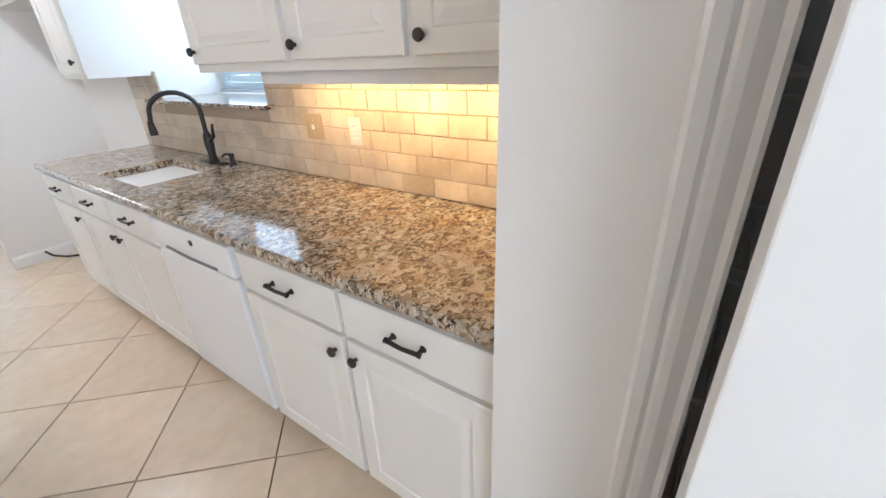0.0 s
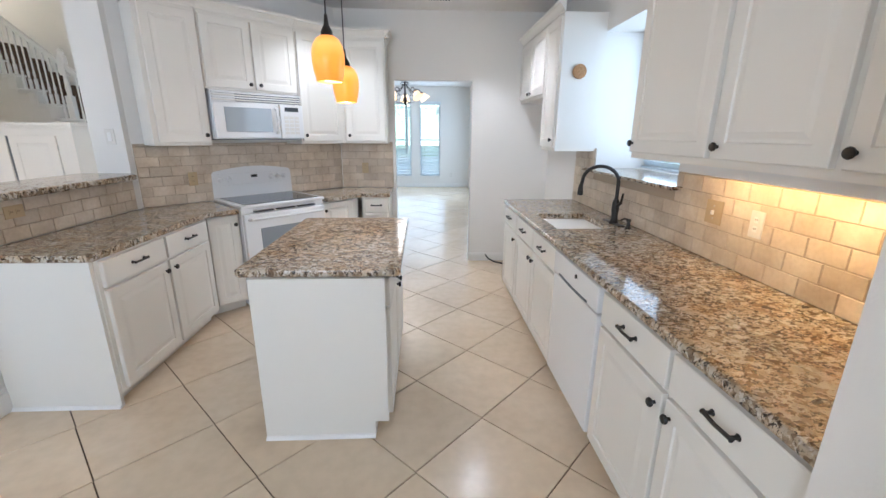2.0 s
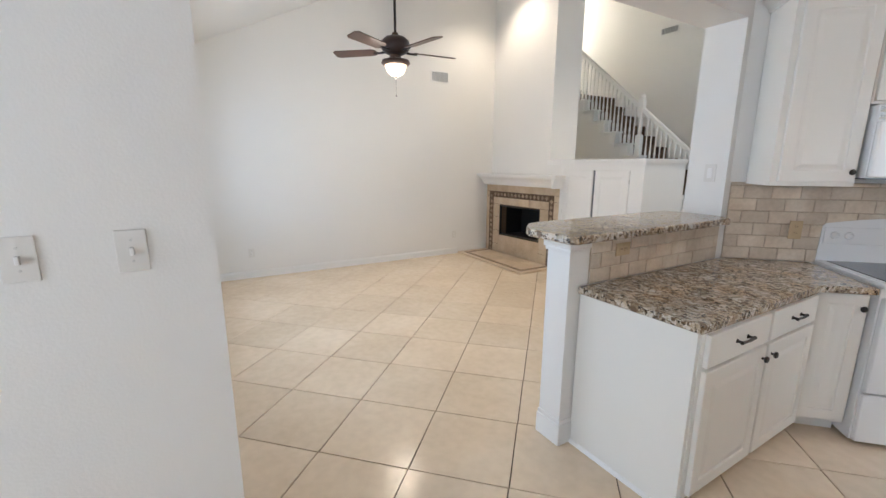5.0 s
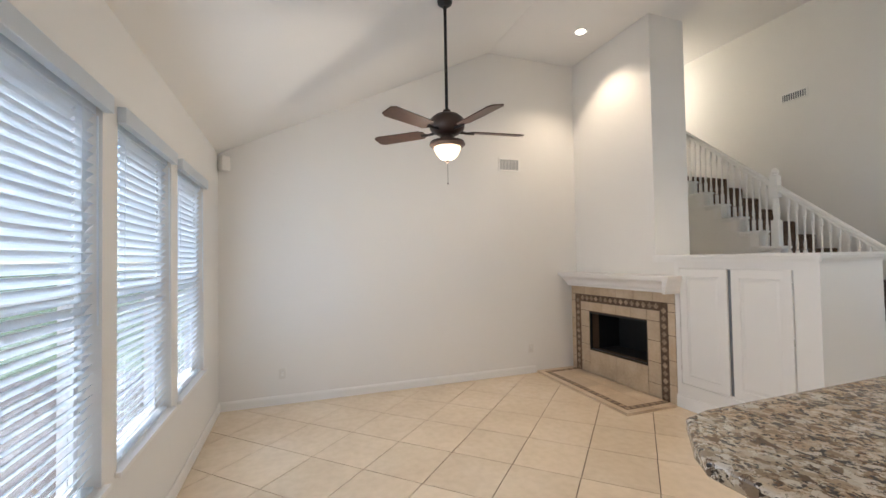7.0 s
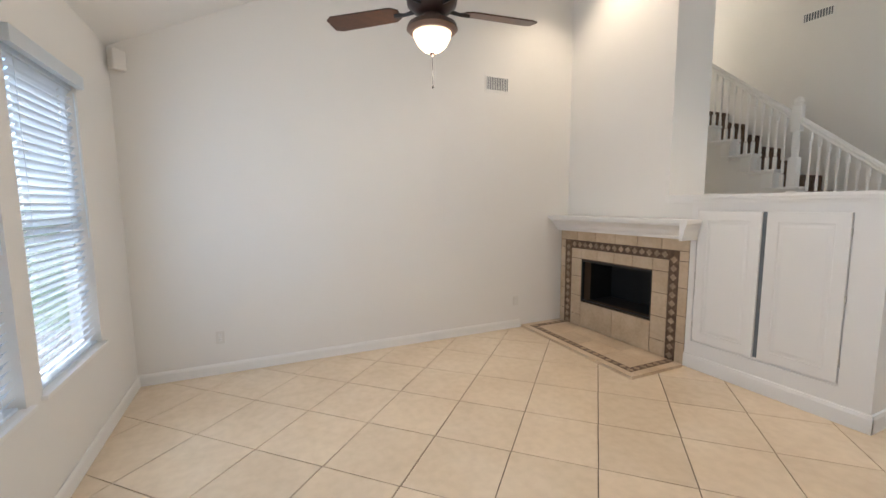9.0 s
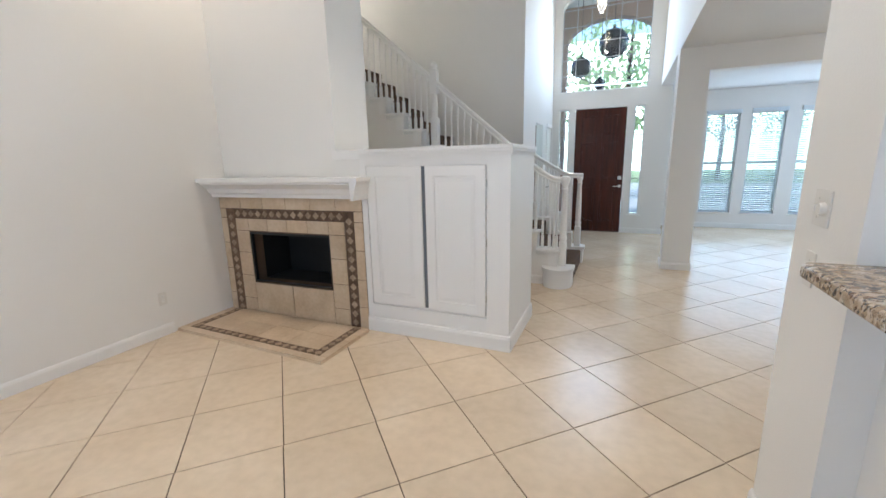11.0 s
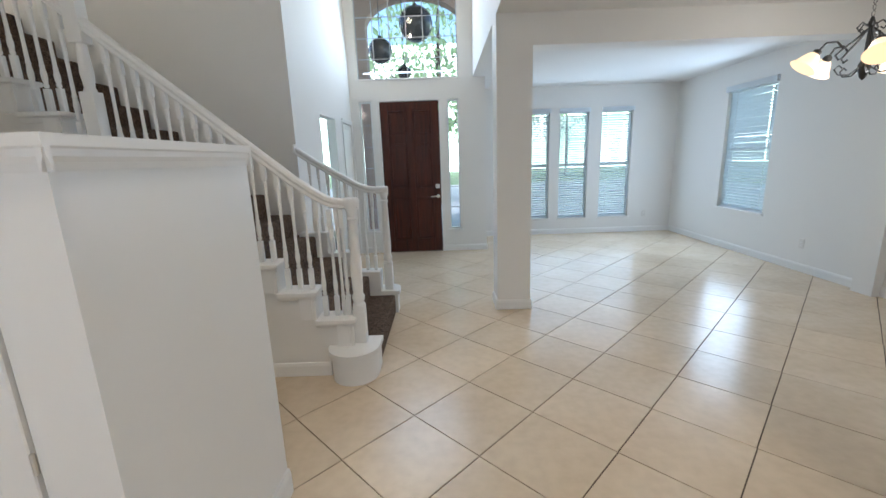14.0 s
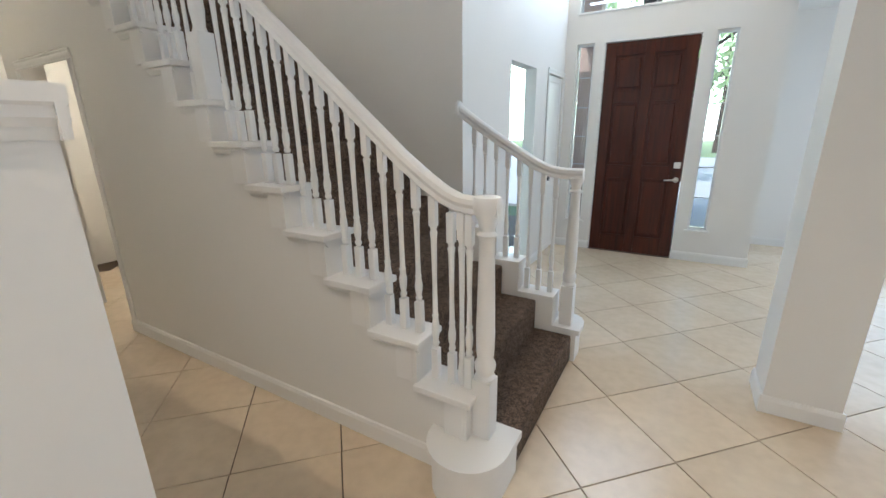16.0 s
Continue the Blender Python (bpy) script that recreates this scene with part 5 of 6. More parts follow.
bm = new_bm(); prism(bm, [(-4.67, 2.79), (-3.09, 2.79)] + arch_pts, -12.125, -12.12, Matrix.Rotation(radians(90), 4, "X"))
p = part("pane", bm, GLASS, AW); p.visible_shadow = False
for k in range(7):
    x = -4.66 + 1.56 * k / 6
    bm = new_bm(); box(bm, x - 0.006, 12.112, 2.79, x + 0.006, 12.133, arch_z(x)); part("lead_bar", bm, LEAD, AW)
for k in range(6):
    z = 2.79 + 0.30 * k
    q = 0.79 if z < 4.28 else 0.79 * math.sqrt(max(0, 1 - ((z - 4.28) / 0.33) ** 2))
    bm = new_bm(); box(bm, -3.88 - q, 12.113, z - 0.005, -3.88 + q, 12.132, z + 0.005); part("lead_bar", bm, LEAD, AW)
bm = new_bm(); tube(bm, [(x, 12.122, z - 0.008) for x, z in arch_pts], 0.014, 6); part("arch_frame", bm, APPL, AW)
bm = new_bm(); box(bm, -4.69, 12.03, 2.766, -3.07, 12.11, 2.789, 0.004); part("window_sill", bm, TRIM, AW)

GLOBEM = paint("smoked_glass_globe", (0.05, 0.053, 0.06), 0.22, 0.1, 70, 0.3)
for gx, gz, r in ((-3.75, 3.76, 0.285), (-4.37, 3.36, 0.205), (-3.98, 3.0, 0.115)):
    gl = thing("porch_globe_lamp", "dark round globe lantern hanging in the porch", "lantern", "porch globes", "", pose(gx, 12.75, gz))
    bm = new_bm(); bmesh.ops.create_uvsphere(bm, u_segments=20, v_segments=12, radius=r); part("globe", bm, GLOBEM, gl, smooth=True)
    bm = new_bm(); lathe(bm, [(0.04, r - 0.01), (0.03, r + 0.02), (0.012, r + 0.04)], 12); part("cap", bm, IRON, gl)
    bm = new_bm(); tube(bm, [(0, 0, r + 0.03), (0, 0, 5.0 - gz)], 0.006, 6); part("chain", bm, IRON, gl)

LN = thing("foyer_lantern", "small faceted glass lantern with a lit bulb on a rod", "lantern", at=pose(-3.9, 10.9, 3.98))
bm = new_bm(); lathe(bm, [(0.035, -0.16), (0.09, 0.02), (0.10, 0.09), (0.05, 0.15)], 6); p = part("glass", bm, glass_mat("lantern_glass", (1.0, 0.93, 0.82), 0.15), LN); p.visible_shadow = False
bm = new_bm(); lathe(bm, [(0.005, -0.05), (0.03, 0.0), (0.032, 0.03), (0.012, 0.07)], 12); part("bulb", bm, BULBM, LN, "glowing bulb", True)
bm = new_bm(); lathe(bm, [(0.055, 0.145), (0.05, 0.165), (0.015, 0.19)], 6); tube(bm, [(0, 0, 0.18), (0, 0, HC - 3.98)], 0.008, 6); part("cap_and_rod", bm, IRON, LN)
bulb("lantern_bulb", (-3.9, 10.9, 3.75), 5)

# foyer side doors
cd = thing("door_2", "white panel closet door in the foyer wall", "door", "", "structure", pose(-4.83, 11.42, 0, 0, 0, 90))
bm = new_bm(); panel_door(bm, 0.0, 0.01, 0.58, 0.95, 0.03, 0.03); panel_door(bm, 0.0, 0.95, 0.58, 2.09, 0.03, 0.03); part("door_leaf", bm, TRIM, cd)
bm = new_bm(); lathe(bm, [(0.012, 0), (0.012, 0.03), (0.028, 0.045), (0.024, 0.065)], 14, pose(0.06, 0.0, 0.95, 90, 0, 0)); part("door_knob", bm, IRON, cd, "dark round knob", True)


def casing(label, axis, plane, side, u0, u1, h, w=0.07):
    """Moulded trim round an opening in a wall along x or y."""
    c = thing("door_casing", label, "trim", "", "structure")
    prof = [(0, 0), (0.010, 0), (0.014, 0.006), (0.008, 0.016), (0.016, 0.034), (0.017, 0.046), (0.012, 0.052), (0.020, 0.060), (0.024, w - 0.008), (0.016, w), (0, w)]
    prof = [(o * 0.6, q) for o, q in prof]
    for k, (p, q) in enumerate((((u0, 0.0), (u0, h)), ((u1, h), (u1, 0.0)), ((u0 - w, h), (u1 + w, h)))):
        bm = new_bm()
        a = (p[0], plane, p[1]) if axis == "x" else (plane, p[0], p[1])
        b = (q[0], plane, q[1]) if axis == "x" else (plane, q[0], q[1])
        out = Vector((0, side, 0)) if axis == "x" else Vector((side, 0, 0))
        al = Vector((1, 0, 0)) if axis == "x" else Vector((0, 1, 0))
        up = al * (-1 if k == 0 else 1) if k < 2 else Vector((0, 0, 1))
        sweep(bm, prof, a, b, up=up, side=out)
        part("casing_board", bm, TRIM, c)


casing("white moulded casing round the foyer closet door", "y", -4.81, 1, 11.42, 12.0, 2.1, 0.05)
casing("white moulded casing round the pantry door", "y", 0.5, -1, 0.62, 1.42, 2.05, 0.085)
PD = thing("door_3", "white pantry door standing ajar towards the kitchen", "door", "", "structure", pose(0.505, 0.63, 0, 0, 0, 100.2))
bm = new_bm(); box(bm, 0.0, 0.0, 0.012, 0.796, 0.035, 2.03, 0.003); part("door_leaf", bm, TRIM, PD)
bm = new_bm(); box(bm, 0.6, 0.30, 0, 1.2, 0.36, KC)
structure("wall_closet", bm, WALL, "inside wall of the pantry closet", "wall")
for k, z in enumerate((0.35, 0.72, 1.05, 1.38, 1.72)):
    sh = thing("wire_shelf", "white wire shelf inside the dark pantry", "shelf", "pantry shelves")
    bm = new_bm(); tube(bm, [(0.78, 0.38, z), (0.78, 1.66, z)], 0.005, 6); tube(bm, [(0.78, 0.38, z - 0.03), (0.78, 1.66, z - 0.03)], 0.004, 6); tube(bm, [(1.18, 0.38, z), (1.18, 1.66, z)], 0.005, 6); part("rail", bm, TRIM, sh)
    for j in range(20):
        bm = new_bm(); tube(bm, [(0.78, 0.42 + 0.06 * j, z + 0.004), (1.18, 0.42 + 0.06 * j, z + 0.004)], 0.0025, 4); part("wire", bm, TRIM, sh)

# dining chandelier
CX, CY, CZ = -0.54, 8.15, 2.12
CH = thing("chandelier", "black wrought-iron chandelier with five lit glass shades", "chandelier", at=pose(CX, CY, CZ))
bm = new_bm(); lathe(bm, [(0.004, -0.17), (0.018, -0.15), (0.03, -0.11), (0.035, -0.07), (0.016, -0.03), (0.012, 0.15), (0.02, 0.18), (0.008, 0.22)], 14); part("stem", bm, IRON, CH, smooth=True)
for k in range(5):
    a = 2 * math.pi * k / 5 + 0.35
    ca, sa = math.cos(a), math.sin(a)
    P = lambda r, z: (r * ca, r * sa, z)
    bm = new_bm()
    tube(bm, [P(0.02, 0.17), P(0.05, 0.19), P(0.075, 0.16), P(0.06, 0.135), P(0.045, 0.15)], 0.005, 6)
    tube(bm, [P(0.015, 0.15), P(0.07, 0.09), P(0.14, 0.03), P(0.17, 0.0), P(0.15, -0.03), P(0.125, -0.015)], 0.0065, 6)
    tube(bm, [P(0.13, 0.04), P(0.17, 0.085), P(0.23, 0.085), P(0.265, 0.04)], 0.0065, 6)
    tube(bm, [P(0.03, -0.09), P(0.08, -0.13), P(0.14, -0.125), P(0.165, -0.09), P(0.14, -0.065), P(0.12, -0.085)], 0.005, 6)
    arm = part("arm", bm, IRON, CH)
    dirm = Matrix.Translation(P(0.27, 0.035)) @ Matrix.Rotation(a, 4, "Z") @ Matrix.Rotation(radians(38), 4, "Y").inverted()
    bm = new_bm(); lathe(bm, [(0.028, -0.03), (0.026, 0.0), (0.012, 0.012)], 12, dirm); part("shade_holder", bm, IRON, arm)
    bm = new_bm(); lathe(bm, [(0.085, -0.125), (0.066, -0.10), (0.055, -0.07), (0.04, -0.035), (0.025, -0.02)], 16, dirm); part("shade", bm, SHADEGLASS, arm, "lit frosted bell glass shade", True)
HZ = KC - CZ


def chain(parent, pts):
    bm = new_bm()
    pts = [Vector(p) for p in pts]
    for i, (p, q) in enumerate(zip(pts, pts[1:])):
        d = (q - p)
        s = d.cross(Vector((0, 0.3, 1) if i % 2 else (1, 0.2, 0.1))).normalized() * 0.009
        tube(bm, [p, p + d * 0.25 + s, p + d * 0.75 + s, q, p + d * 0.75 - s, p + d * 0.25 - s, p], 0.0022, 4)
    part("chain", bm, IRON, parent)


chain(CH, [(0, 0, 0.22 + (HZ - 0.24) * k / 11) for k in range(12)])
chain(CH, [(-0.26 * k / 13, -0.5 * k / 13, HZ - 0.03 - 0.20 * math.sin(math.pi * min(1, (k / 13) ** 0.6) )) for k in range(14)])
bm = new_bm(); lathe(bm, [(0.03, HZ - 0.05), (0.055, HZ - 0.03), (0.06, HZ - 0.003)], 18, Matrix.Translation((-0.26, -0.5, 0))); part("canopy", bm, IRON, CH)
bm = new_bm(); tube(bm, [(0, 0, HZ), (0, 0, HZ - 0.04), (0.012, 0, HZ - 0.055), (0, 0, HZ - 0.065)], 0.004, 6); part("hook", bm, IRON, CH)
bulb("chandelier_bulb", (CX, CY, CZ - 0.03), 7, (1.0, 0.88, 0.72), 0.3)

bm = new_bm(); box(bm, -8.3, 7.98, 0, -7.98, 8.13, 2.10)
structure("wall_passage", bm, WALL, "cream wall beside the passage under the stairs", "wall")
casing("white moulded casing round the passage opening", "x", 7.98, -1, -7.98, -7.10, 2.02, 0.07)

# ---- switches, sockets, trim, outdoors ----
def wall_plate(label, at, kind="outlet", w=0.072, h=0.117, material=None, gangs=1):
    """A cover plate that faces -y of its pose, centred on it."""
    p = thing("outlet" if kind == "outlet" else "light_switch", label, kind if kind == "outlet" else "switch", "", "", at)
    bm = new_bm(); box(bm, -w / 2, -0.006, -h / 2, w / 2, 0.0, h / 2, 0.003); part("cover_plate", bm, material or PLATE, p)
    for g in range(gangs):
        gx = (g - (gangs - 1) / 2) * 0.046
        if kind == "outlet":
            for s in (-1, 1):
                o = (gx, s * 0.02) if h > w else (s * 0.02, 0)
                bm = new_bm(); box(bm, o[0] - 0.013, -0.0085, o[1] - 0.013, o[0] + 0.013, -0.005, o[1] + 0.013, 0.002); r = part("receptacle", bm, material or TRIM, p)
                for q in (-0.005, 0.005):
                    bm = new_bm(); box(bm, o[0] + q - 0.0012, -0.0092, o[1] - 0.002, o[0] + q + 0.0012, -0.0084, o[1] + 0.006); part("slot", bm, BLACK, r)
        elif kind == "dimmer" and g == 1:
            bm = new_bm(); lathe(bm, [(0.021, 0), (0.0195, 0.014), (0.017, 0.017), (0.0, 0.017)], 20, pose(gx, -0.005, 0, 90, 0, 0)); part("dimmer_knob", bm, CABP, p, "round ivory dimmer knob", True)
        elif kind == "rocker":
            bm = new_bm(); box(bm, gx - 0.016, -0.010, -0.033, gx + 0.016, -0.005, 0.033, 0.003); part("rocker", bm, TRIM, p)
        else:
            bm = new_bm(); box(bm, gx - 0.005, -0.018, -0.012, gx + 0.005, -0.005, 0.010, 0.002); part("toggle", bm, TRIM, p)
            for s in (-0.03, 0.03):
                bm = new_bm(); lathe(bm, [(0.0035, 0), (0.0035, 0.0015)], 8, pose(gx, -0.006, s, 90, 0, 0)); part("screw", bm, CHROME, p)


SWW = lambda y, z: pose(-2.6, y, z, 0, 0, 90)
wall_plate("white toggle light switch on the plain wall", SWW(1.375, 1.28), "switch", 0.075, 0.12)
wall_plate("white toggle light switch on the plain wall", SWW(1.14, 1.28), "switch", 0.075, 0.12)
wall_plate("white outlet low on the plain wall", SWW(1.37, 0.31))
wall_plate("beige switch plate on the travertine backsplash", pose(1.1885, 3.07, 1.15, 0, 0, -90), "switch", 0.115, 0.117, BEIGEP)
wall_plate("white outlet on the travertine backsplash", pose(1.1885, 2.80, 1.145, 0, 0, -90))
wall_plate("beige outlet set sideways under the bar top", pose(-2.5615, 3.52, 1.075, 0, 0, 90), "outlet", 0.117, 0.072, BEIGEP)
wall_plate("beige outlet on the travertine corner backsplash", pose(-2.27 + 0.008, 4.84 - 0.008, 1.12, 0, 0, 45), "outlet", 0.072, 0.117, BEIGEP)
wall_plate("beige outlet on the travertine backsplash beside the opening", pose(-0.92, 5.958, 1.13), "outlet", 0.072, 0.117, BEIGEP)
wall_plate("white switch on the wall end above the bar", pose(-2.67, 4.53, 1.475), "rocker")
wall_plate("white plate with a toggle and a round dimmer knob", pose(-2.82, 4.78, 1.32, 0, 0, -90), "dimmer", 0.117, 0.117, None, 2)
wall_plate("white toggle switch below the dimmer on the wall end", pose(-2.82, 4.80, 1.115, 0, 0, -90), "switch", 0.072, 0.117)
wall_plate("white outlet low on the living room wall", pose(-7.15, 2.07, 0.345, 0, 0, 90))
wall_plate("white outlet near the hearth", pose(-7.15, 5.30, 0.34, 0, 0, 90))
wall_plate("white outlet low on the front room wall", pose(0.55, 13.24, 0.35))
wall_plate("white outlet low on the front room side wall", pose(1.06, 10.2, 0.35, 0, 0, -90))

BBP = [(0, 0), (0.014, 0), (0.014, 0.075), (0.010, 0.09), (0.005, 0.10), (0, 0.10)]
runs = [((-7.148, 1.43), (-7.148, 5.36), (1, 0)), ((-7.15, 1.432), (-2.75, 1.432), (0, 1)), ((-2.598, -1.4), (-2.598, 1.585), (1, 0)), ((-2.75, 1.587), (-2.586, 1.587), (0, 1)),
        ((-2.822, 4.53), (-2.822, 4.98), (-1, 0)), ((-2.80, 13.238), (1.06, 13.238), (0, -1)), ((1.058, 6.10), (1.058, 13.24), (-1, 0)), ((-4.81, 12.048), (-4.36, 12.048), (0, -1)), ((-3.41, 12.048), (-2.67, 12.048), (0, -1)),
        ((-2.668, 12.05), (-2.668, 13.24), (1, 0)), ((-4.808, 9.37), (-4.808, 10.28), (1, 0)), ((-4.808, 10.98), (-4.808, 11.36), (1, 0)),
        ((-2.874, 9.198), (-2.516, 9.198), (0, -1)), ((-2.862, 9.2), (-2.862, 9.5), (-1, 0)), ((-2.528, 9.2), (-2.528, 9.5), (1, 0)), ((0.30, 5.968), (1.19, 5.968), (0, -1)), ((0.498, 1.51), (0.498, 1.75), (-1, 0))]
for k, (a, b, s) in enumerate(runs):
    bm = new_bm(); sweep(bm, BBP, (*a, 0.001), (*b, 0.001), side=(*s, 0))
    structure("baseboard", bm, TRIM, "white moulded baseboard along the tiled floor", "baseboard")

cb = thing("power_cord", "loose black power cord lying in the refrigerator space", "cord")
bm = new_bm(); tube(bm, [(0.50, 5.92, 0.09), (0.53, 5.88, 0.05), (0.60, 5.85, 0.02), (0.70, 5.80, 0.009), (0.80, 5.82, 0.009), (0.88, 5.90, 0.009)], 0.009, 8); part("cable", bm, BLACK, cb)

# ---- outdoors ----
bm = new_bm(); box(bm, -400, -400, -0.6, 400, 400, -0.3)
structure("ground", bm, LAWN, "green lawn around the house", "ground")
bm = new_bm(); box(bm, -5.4, 12.22, -0.3, -2.2, 16.0, -0.02); box(bm, -8.6, -3.5, -0.3, -2.75, 1.27, -0.05); box(bm, -14, 16.0, -0.3, 12, 34, -0.24)
CONC = paint("concrete", (0.24, 0.24, 0.235), 0.8, 0.3, 20, 0.12)
structure("pavement", bm, CONC, "pale concrete porch and patio slabs", "pavement")
PW = thing("porch", "pale brick porch front with an arched opening", "porch", "", "structure")
bm = new_bm()
box(bm, -5.6, 14.2, -0.3, -4.85, 14.5, 6.0); box(bm, -2.9, 14.2, -0.3, -2.2, 14.5, 6.0)
ar = [(-3.875 + 0.98 * math.cos(a), 4.15 + 0.55 * math.sin(a)) for a in [math.pi * k / 16 for k in range(17)]]
for p, q in zip(ar, ar[1:]):
    vs = [bm.verts.new((x, y, z)) for y in (14.2, 14.5) for x, z in (p, q, (q[0], 6.0), (p[0], 6.0))]
    for f in ((0, 1, 2, 3), (7, 6, 5, 4), (0, 4, 5, 1)):
        bm.faces.new([vs[i] for i in f])
part("arch_wall", bm, BRICKOUT, PW)
bm = new_bm(); box(bm, -5.6, 12.22, 5.0, -2.2, 14.2, 5.1); part("porch_ceiling", bm, CEIL, PW)


def tree(x, y, h, r, seed, leaves=1500, size=0.1):
    rng = random.Random(seed)
    t = thing("tree", "leafy green tree standing on the lawn outside", "tree", "garden trees", "", pose(x, y, -0.3))
    bm = new_bm()
    tube(bm, [(0, 0, 0), (0.05, 0.03, h * 0.3), (-0.03, 0.08, h * 0.6), (0.02, 0.0, h * 0.85)], [0.16, 0.13, 0.09, 0.04], 8)
    for k in range(7):
        a, z = rng.uniform(0, 6.28), h * rng.uniform(0.3, 0.65)
        l = r * rng.uniform(0.5, 0.9)
        tube(bm, [(0, 0.03, z), (l * 0.5 * math.cos(a), l * 0.5 * math.sin(a), z + l * 0.3), (l * math.cos(a), l * math.sin(a), z + l * 0.55)], [0.06, 0.035, 0.012], 6)
    part("trunk", bm, BARK, t)
    bm = new_bm()
    for k in range(leaves):
        while True:
            p = Vector((rng.uniform(-1, 1), rng.uniform(-1, 1), rng.uniform(-1, 1)))
            if 0.25 < p.length < 1:
                break
        w = 1 + 0.35 * noise.noise(p * 2.3 + Vector((seed, 0, 0)))
        c = Vector((p.x * r * w, p.y * r * w, h * 0.62 + p.z * h * 0.36 * w))
        m = Matrix.Translation(c) @ Euler((rng.uniform(0, 3), rng.uniform(0, 3), rng.uniform(0, 3))).to_matrix().to_4x4()
        s = size * rng.uniform(0.7, 1.6)
        vs = [bm.verts.new(m @ Vector(q)) for q in ((-s, 0, 0), (0, -s * 0.5, 0.02), (s, 0, 0), (0, s * 0.5, 0.02))]
        bm.faces.new(vs)
    c = part("crown", bm, LEAF, t)
    tagged(c, kind="stuff")


for k, (x, y, h, r) in enumerate(((-6.0, 36, 9.5, 4.2), (-1.8, 40, 10.5, 4.6), (2.6, 37, 9.0, 4.0), (7.5, 42, 10, 4.6), (8.5, 13, 7, 2.8), (-11, 40, 10, 4.6), (-6.5, -9, 6, 2.6), (-2.5, -11, 7, 3.0), (5.5, 5.0, 5, 2.0))):
    tree(x, y, h, r, 11 + k)
tree(-3.4, 22.0, 8.6, 3.4, 31, 2000, 0.12)
# unseen warm bulb added above the landing to brighten the stairwell
bulb("landing_fill", (-8.6, 8.5, 4.7), 20, (1.0, 0.84, 0.60), 0.1)
bulb("hall_lamp", (-8.0, 8.75, 2.3), 14, (1.0, 0.84, 0.58), 0.1)
FN = thing("garden_fence", "weathered board fence behind the patio", "fence")
FENW = wood("fence_boards", (0.20, 0.16, 0.13), (0.36, 0.31, 0.26), 0.8)
for k in range(70):
    bm = new_bm(); box(bm, -9.5 + 0.15 * k, -6.03, -0.3, -9.5 + 0.15 * k + 0.14, -6.0, 1.6); part("board", bm, FENW, FN)

# backdrop emits its own light, standing in for bright daylight outdoors
BACKGLOW = glow("glowing_backdrop", (0.80, 0.92, 0.80), 2.4, (0.5, 0.55, 0.45))
_hn = noise_tex(BACKGLOW, 0.12, 5.0, 0.65)
wire(BACKGLOW, ramp(BACKGLOW, _hn, [(0.35, (0.36, 0.56, 0.30)), (0.50, (0.72, 0.88, 0.66)), (0.62, (1.0, 1.0, 1.0))]), bsdf(BACKGLOW).inputs["Emission Color"])
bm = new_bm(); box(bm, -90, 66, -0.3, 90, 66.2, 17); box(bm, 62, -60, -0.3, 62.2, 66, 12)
structure("backdrop", bm, BACKGLOW, "glowing backdrop coloured as pale distant trees", "backdrop")

# ---- tiles ----
def tile_mesh(name, w, h, t, bev, material):
    """A tile in the xy plane, centred, its face at z = t, chamfered at the top."""
    me = bpy.data.meshes.new(name)
    a, b, c, d = w / 2, h / 2, w / 2 - bev, h / 2 - bev
    v = [(-a, -b, 0), (a, -b, 0), (a, b, 0), (-a, b, 0), (-a, -b, t - bev), (a, -b, t - bev), (a, b, t - bev), (-a, b, t - bev), (-c, -d, t), (c, -d, t), (c, d, t), (-c, d, t)]
    f = [(8, 9, 10, 11)]
    for i in range(4):
        j = (i + 1) % 4
        f += [(i, j, 4 + j, 4 + i), (4 + i, 4 + j, 8 + j, 8 + i)]
    me.from_pydata(v, [], f)
    me.materials.append(material)
    return me


def piece(name, me, parent, m):
    ob = new(name, me)
    ob.parent = parent
    ob.matrix_basis = m
    return ob


LA, LB = Vector((0.3585, 0.3643)), Vector((-0.3659, 0.3672))  # one tile along each joint
TU, TV_ = LA.length, LB.length
floor_tile = tile_mesh("tile", TU - 0.006, TV_ - 0.006, 0.0082, 0.0015, FLOORT)
rest = []
SKEW = Matrix(((LA.x / TU, LB.x / TV_, 0, 0), (LA.y / TU, LB.y / TV_, 0, 0), (0, 0, 1, 0), (0, 0, 0, 1)))


def indoors(x, y):
    if y < 1.08:
        return -2.9 < x < 0.8 and y > -1.6
    if y < 6.6:
        return -7.5 < x < 1.3
    if y < 9.4:
        return -9.3 < x < 1.3
    if y < 12.4:
        return -5.2 < x < 1.3
    return -3.0 < x < 1.3 and y < 13.6


for i in range(-30, 40):
    for j in range(-24, 46):
        x, y = Vector((0.4517, 0.4889)) + LA * (i + 0.5) + LB * (j + 0.5)
        if indoors(x, y):
            rest.append((x, y))
near = lambda p: (abs(p[1] - 5.0) if p[0] > -5.5 else 9 + abs(p[0])) + (0 if p[0] > -6.5 else 3)
rest.sort(key=near)
for x, y in rest[:300]:
    piece("tile", floor_tile, FLOOR, Matrix.Translation((x, y, -0.0082)) @ SKEW)
bm = new_bm()
for x, y in rest[300:]:
    box(bm, -TU / 2 + 0.003, -TV_ / 2 + 0.003, -0.0082, TU / 2 - 0.003, TV_ / 2 - 0.003, 0.0, 0, Matrix.Translation((x, y, 0)) @ SKEW)
if rest[300:]:
    tagged(part("far_tiles", bm, FLOORT, FLOOR), kind="stuff")
else:
    bm.free()


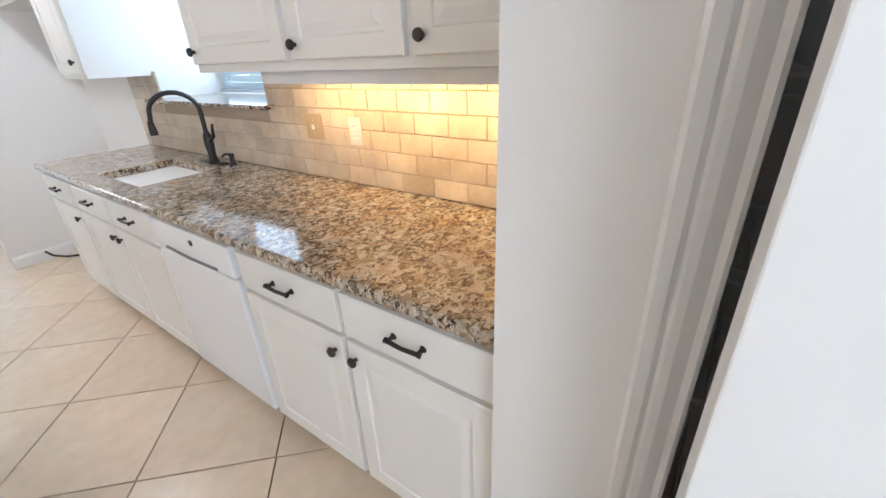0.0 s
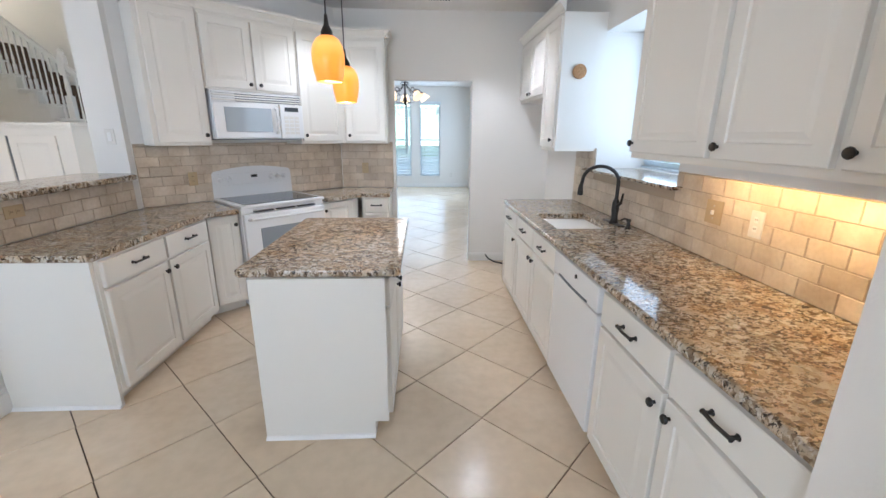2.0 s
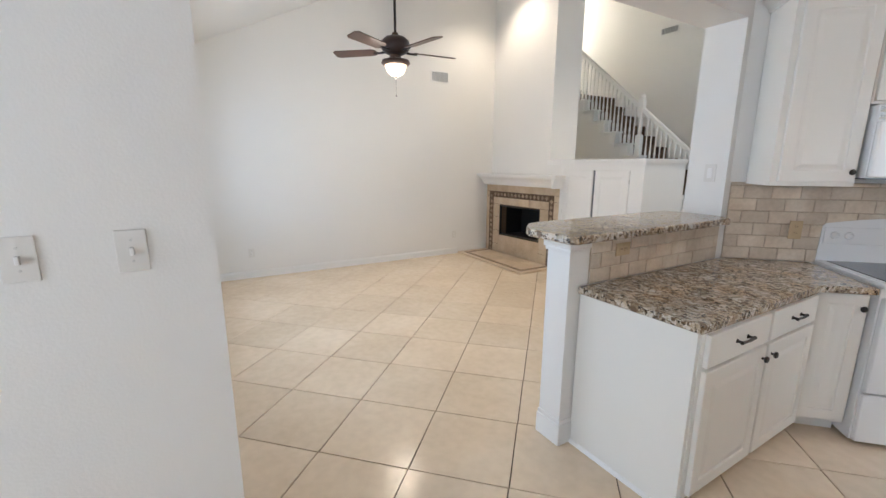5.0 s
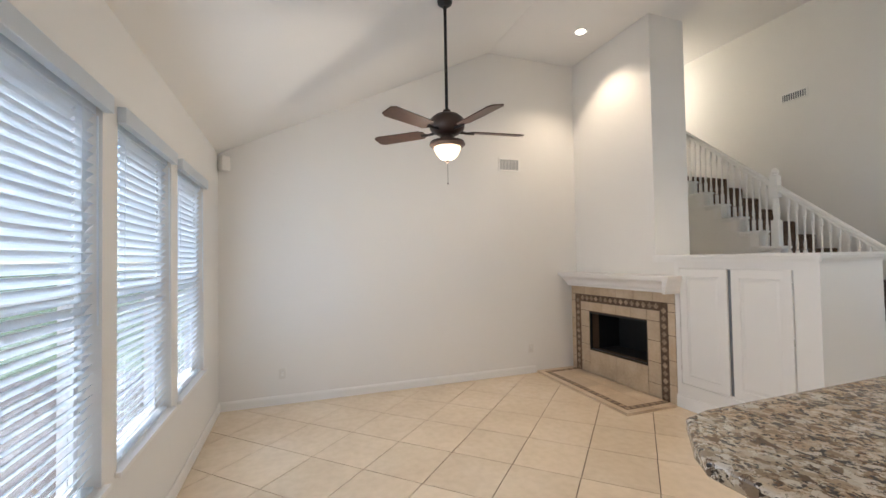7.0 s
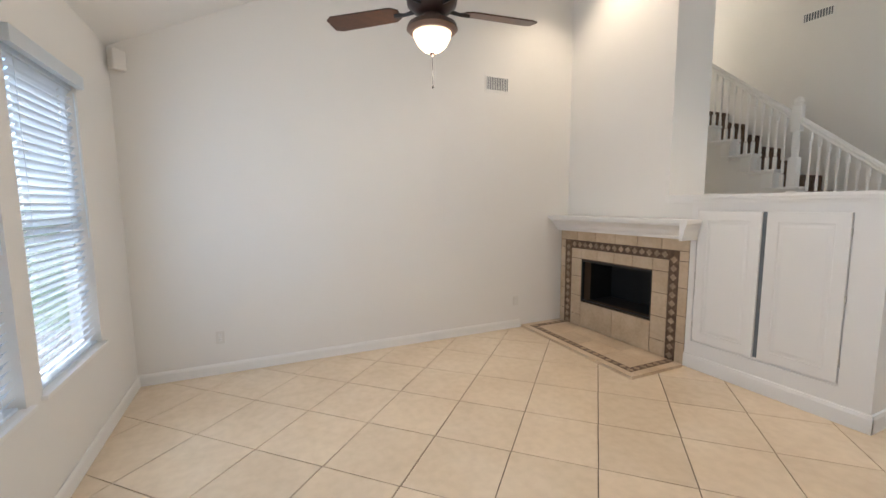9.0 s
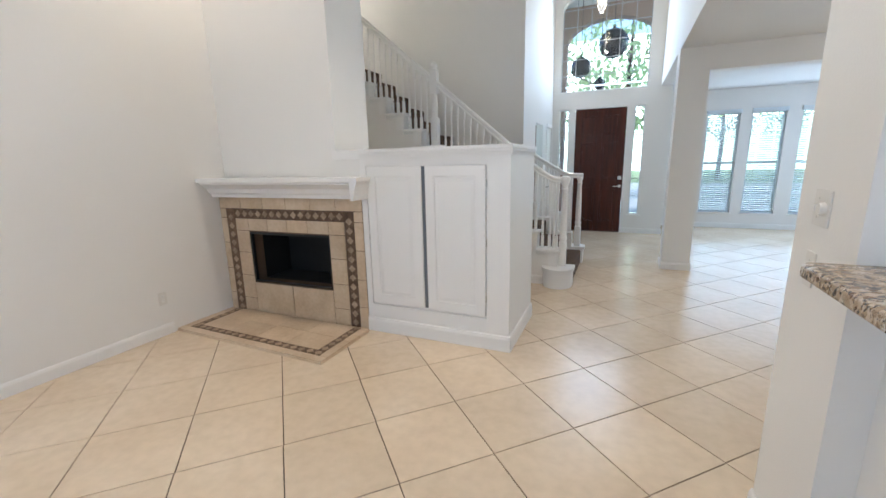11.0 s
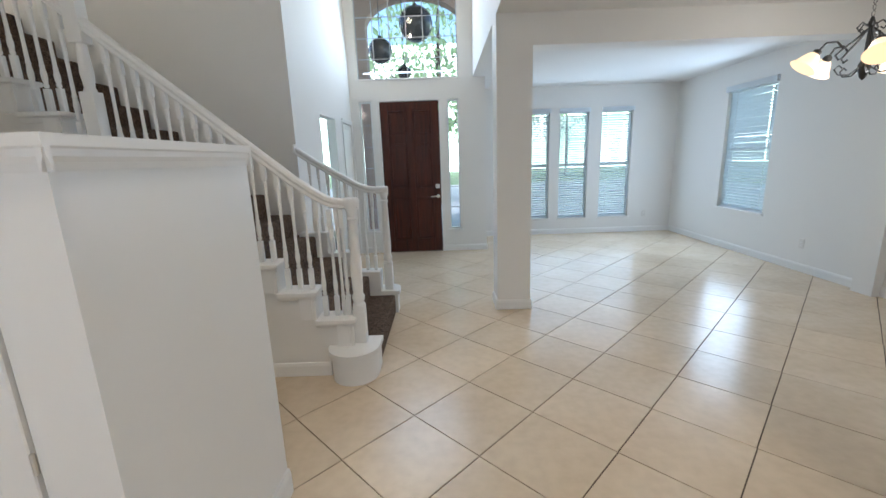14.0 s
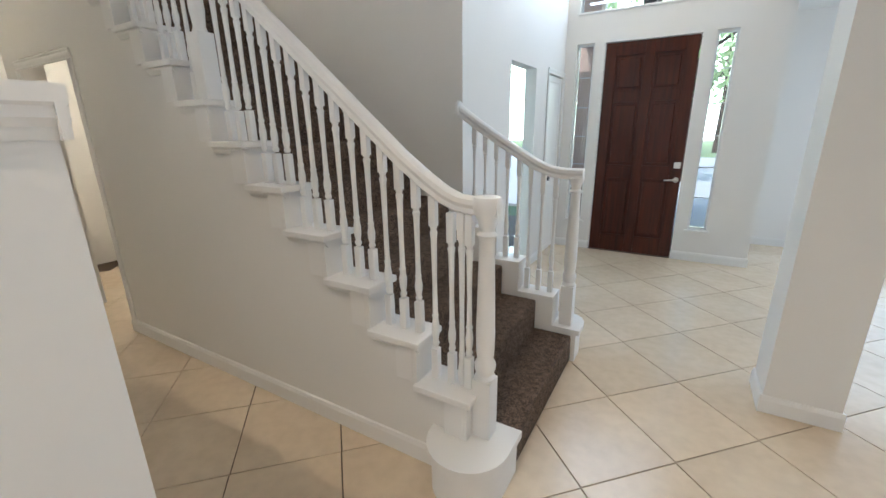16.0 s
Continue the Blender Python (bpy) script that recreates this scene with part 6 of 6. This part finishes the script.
def splash(label, origin, along, normal, length, z0, rows, cut=None, seed=1, tw=0.160, th=0.081):
    """A running-bond stone backsplash: tiles set on a grout bed on a wall."""
    rng = random.Random(seed)
    s = thing("backsplash", label, "backsplash", "", "structure")
    a, n = Vector(along).normalized(), Vector(normal).normalized()
    rot = Matrix((a, n.cross(a) * 1.0, n)).transposed().to_4x4()
    if (n.cross(a)).z < 0:
        rot = Matrix((-a, (n.cross(-a)), n)).transposed().to_4x4()
        base, flip = Vector(origin) + a * length, True
    else:
        base, flip = Vector(origin), False
    bm = new_bm()
    holes = cut or []
    us = sorted({0, length, *[min(max(q, 0), length) for h in holes for q in h[:2]]})
    for p, q in zip(us, us[1:]):
        hh = [h for h in holes if h[0] <= p + 1e-6 and h[1] >= q - 1e-6]
        top = min([h[2] for h in hh], default=z0 + rows * th) 
        top = min(top, z0 + rows * th)
        if top > z0 and q > p:
            o = Vector(origin) + a * p
            e = Vector(origin) + a * q
            vs = [bm.verts.new(Vector((c.x, c.y, z)) + n * k) for k in (0.0005, 0.006) for c, z in ((o, z0), (e, z0), (e, top), (o, top))]
            for f in ((0, 1, 2, 3), (4, 5, 6, 7), (0, 1, 5, 4), (1, 2, 6, 5), (2, 3, 7, 6), (3, 0, 4, 7)):
                bm.faces.new([vs[i] for i in f])
    part("grout_bed", bm, SGROUT, s)
    cache = {}
    up = Vector((0, 0, 1))
    for r in range(int(math.ceil(rows))):
        hrow = min(th, (rows - r) * th)
        x = -(tw / 2) * (r % 2)
        zc = z0 + r * th + hrow / 2
        while x < length - 0.004:
            p, q = max(x, 0), min(x + tw, length)
            x += tw
            for h in holes:
                if zc + hrow / 2 > h[2] + 0.01:
                    if p >= h[0] - 1e-3 and q <= h[1] + 1e-3:
                        p = q
                    elif p < h[0] < q:
                        q = h[0]
                    elif p < h[1] < q:
                        p = h[1]
            if q - p < 0.012:
                continue
            key = (round(q - p, 3), round(hrow, 3))
            if key not in cache:
                cache[key] = tile_mesh("tile", key[0] - 0.004, key[1] - 0.004, 0.0065, 0.0025, STONET)
            c = Vector(origin) + a * ((p + q) / 2) + n * (0.0045 + rng.uniform(0, 0.0018))
            c.z = zc
            m = Matrix.Translation(c) @ rot
            piece("tile", cache[key], s, m)
    return s


splash("tumbled travertine tiles behind the sink worktop", (1.2, 1.755, 0), (0, 1, 0), (-1, 0, 0), 3.27, CT + 0.001, 6.1, [(1.66, 2.83, 1.215)], 3)
d45 = Vector((0.7071, 0.7071, 0))
splash("tumbled travertine tiles behind the corner range", (-2.565, 4.595, 0), d45, (0.7071, -0.7071, 0), 1.94, CT + 0.001, 6.3, None, 5)
splash("tumbled travertine tiles beside the dining room opening", (-1.18, 5.97, 0), (1, 0, 0), (0, -1, 0), 0.58, CT + 0.001, 6.3, None, 7)
splash("tumbled travertine tiles under the raised bar top", (-2.573, 3.27, 0), (0, 1, 0), (1, 0, 0), 1.25, CT + 0.001, 3.05, None, 9)
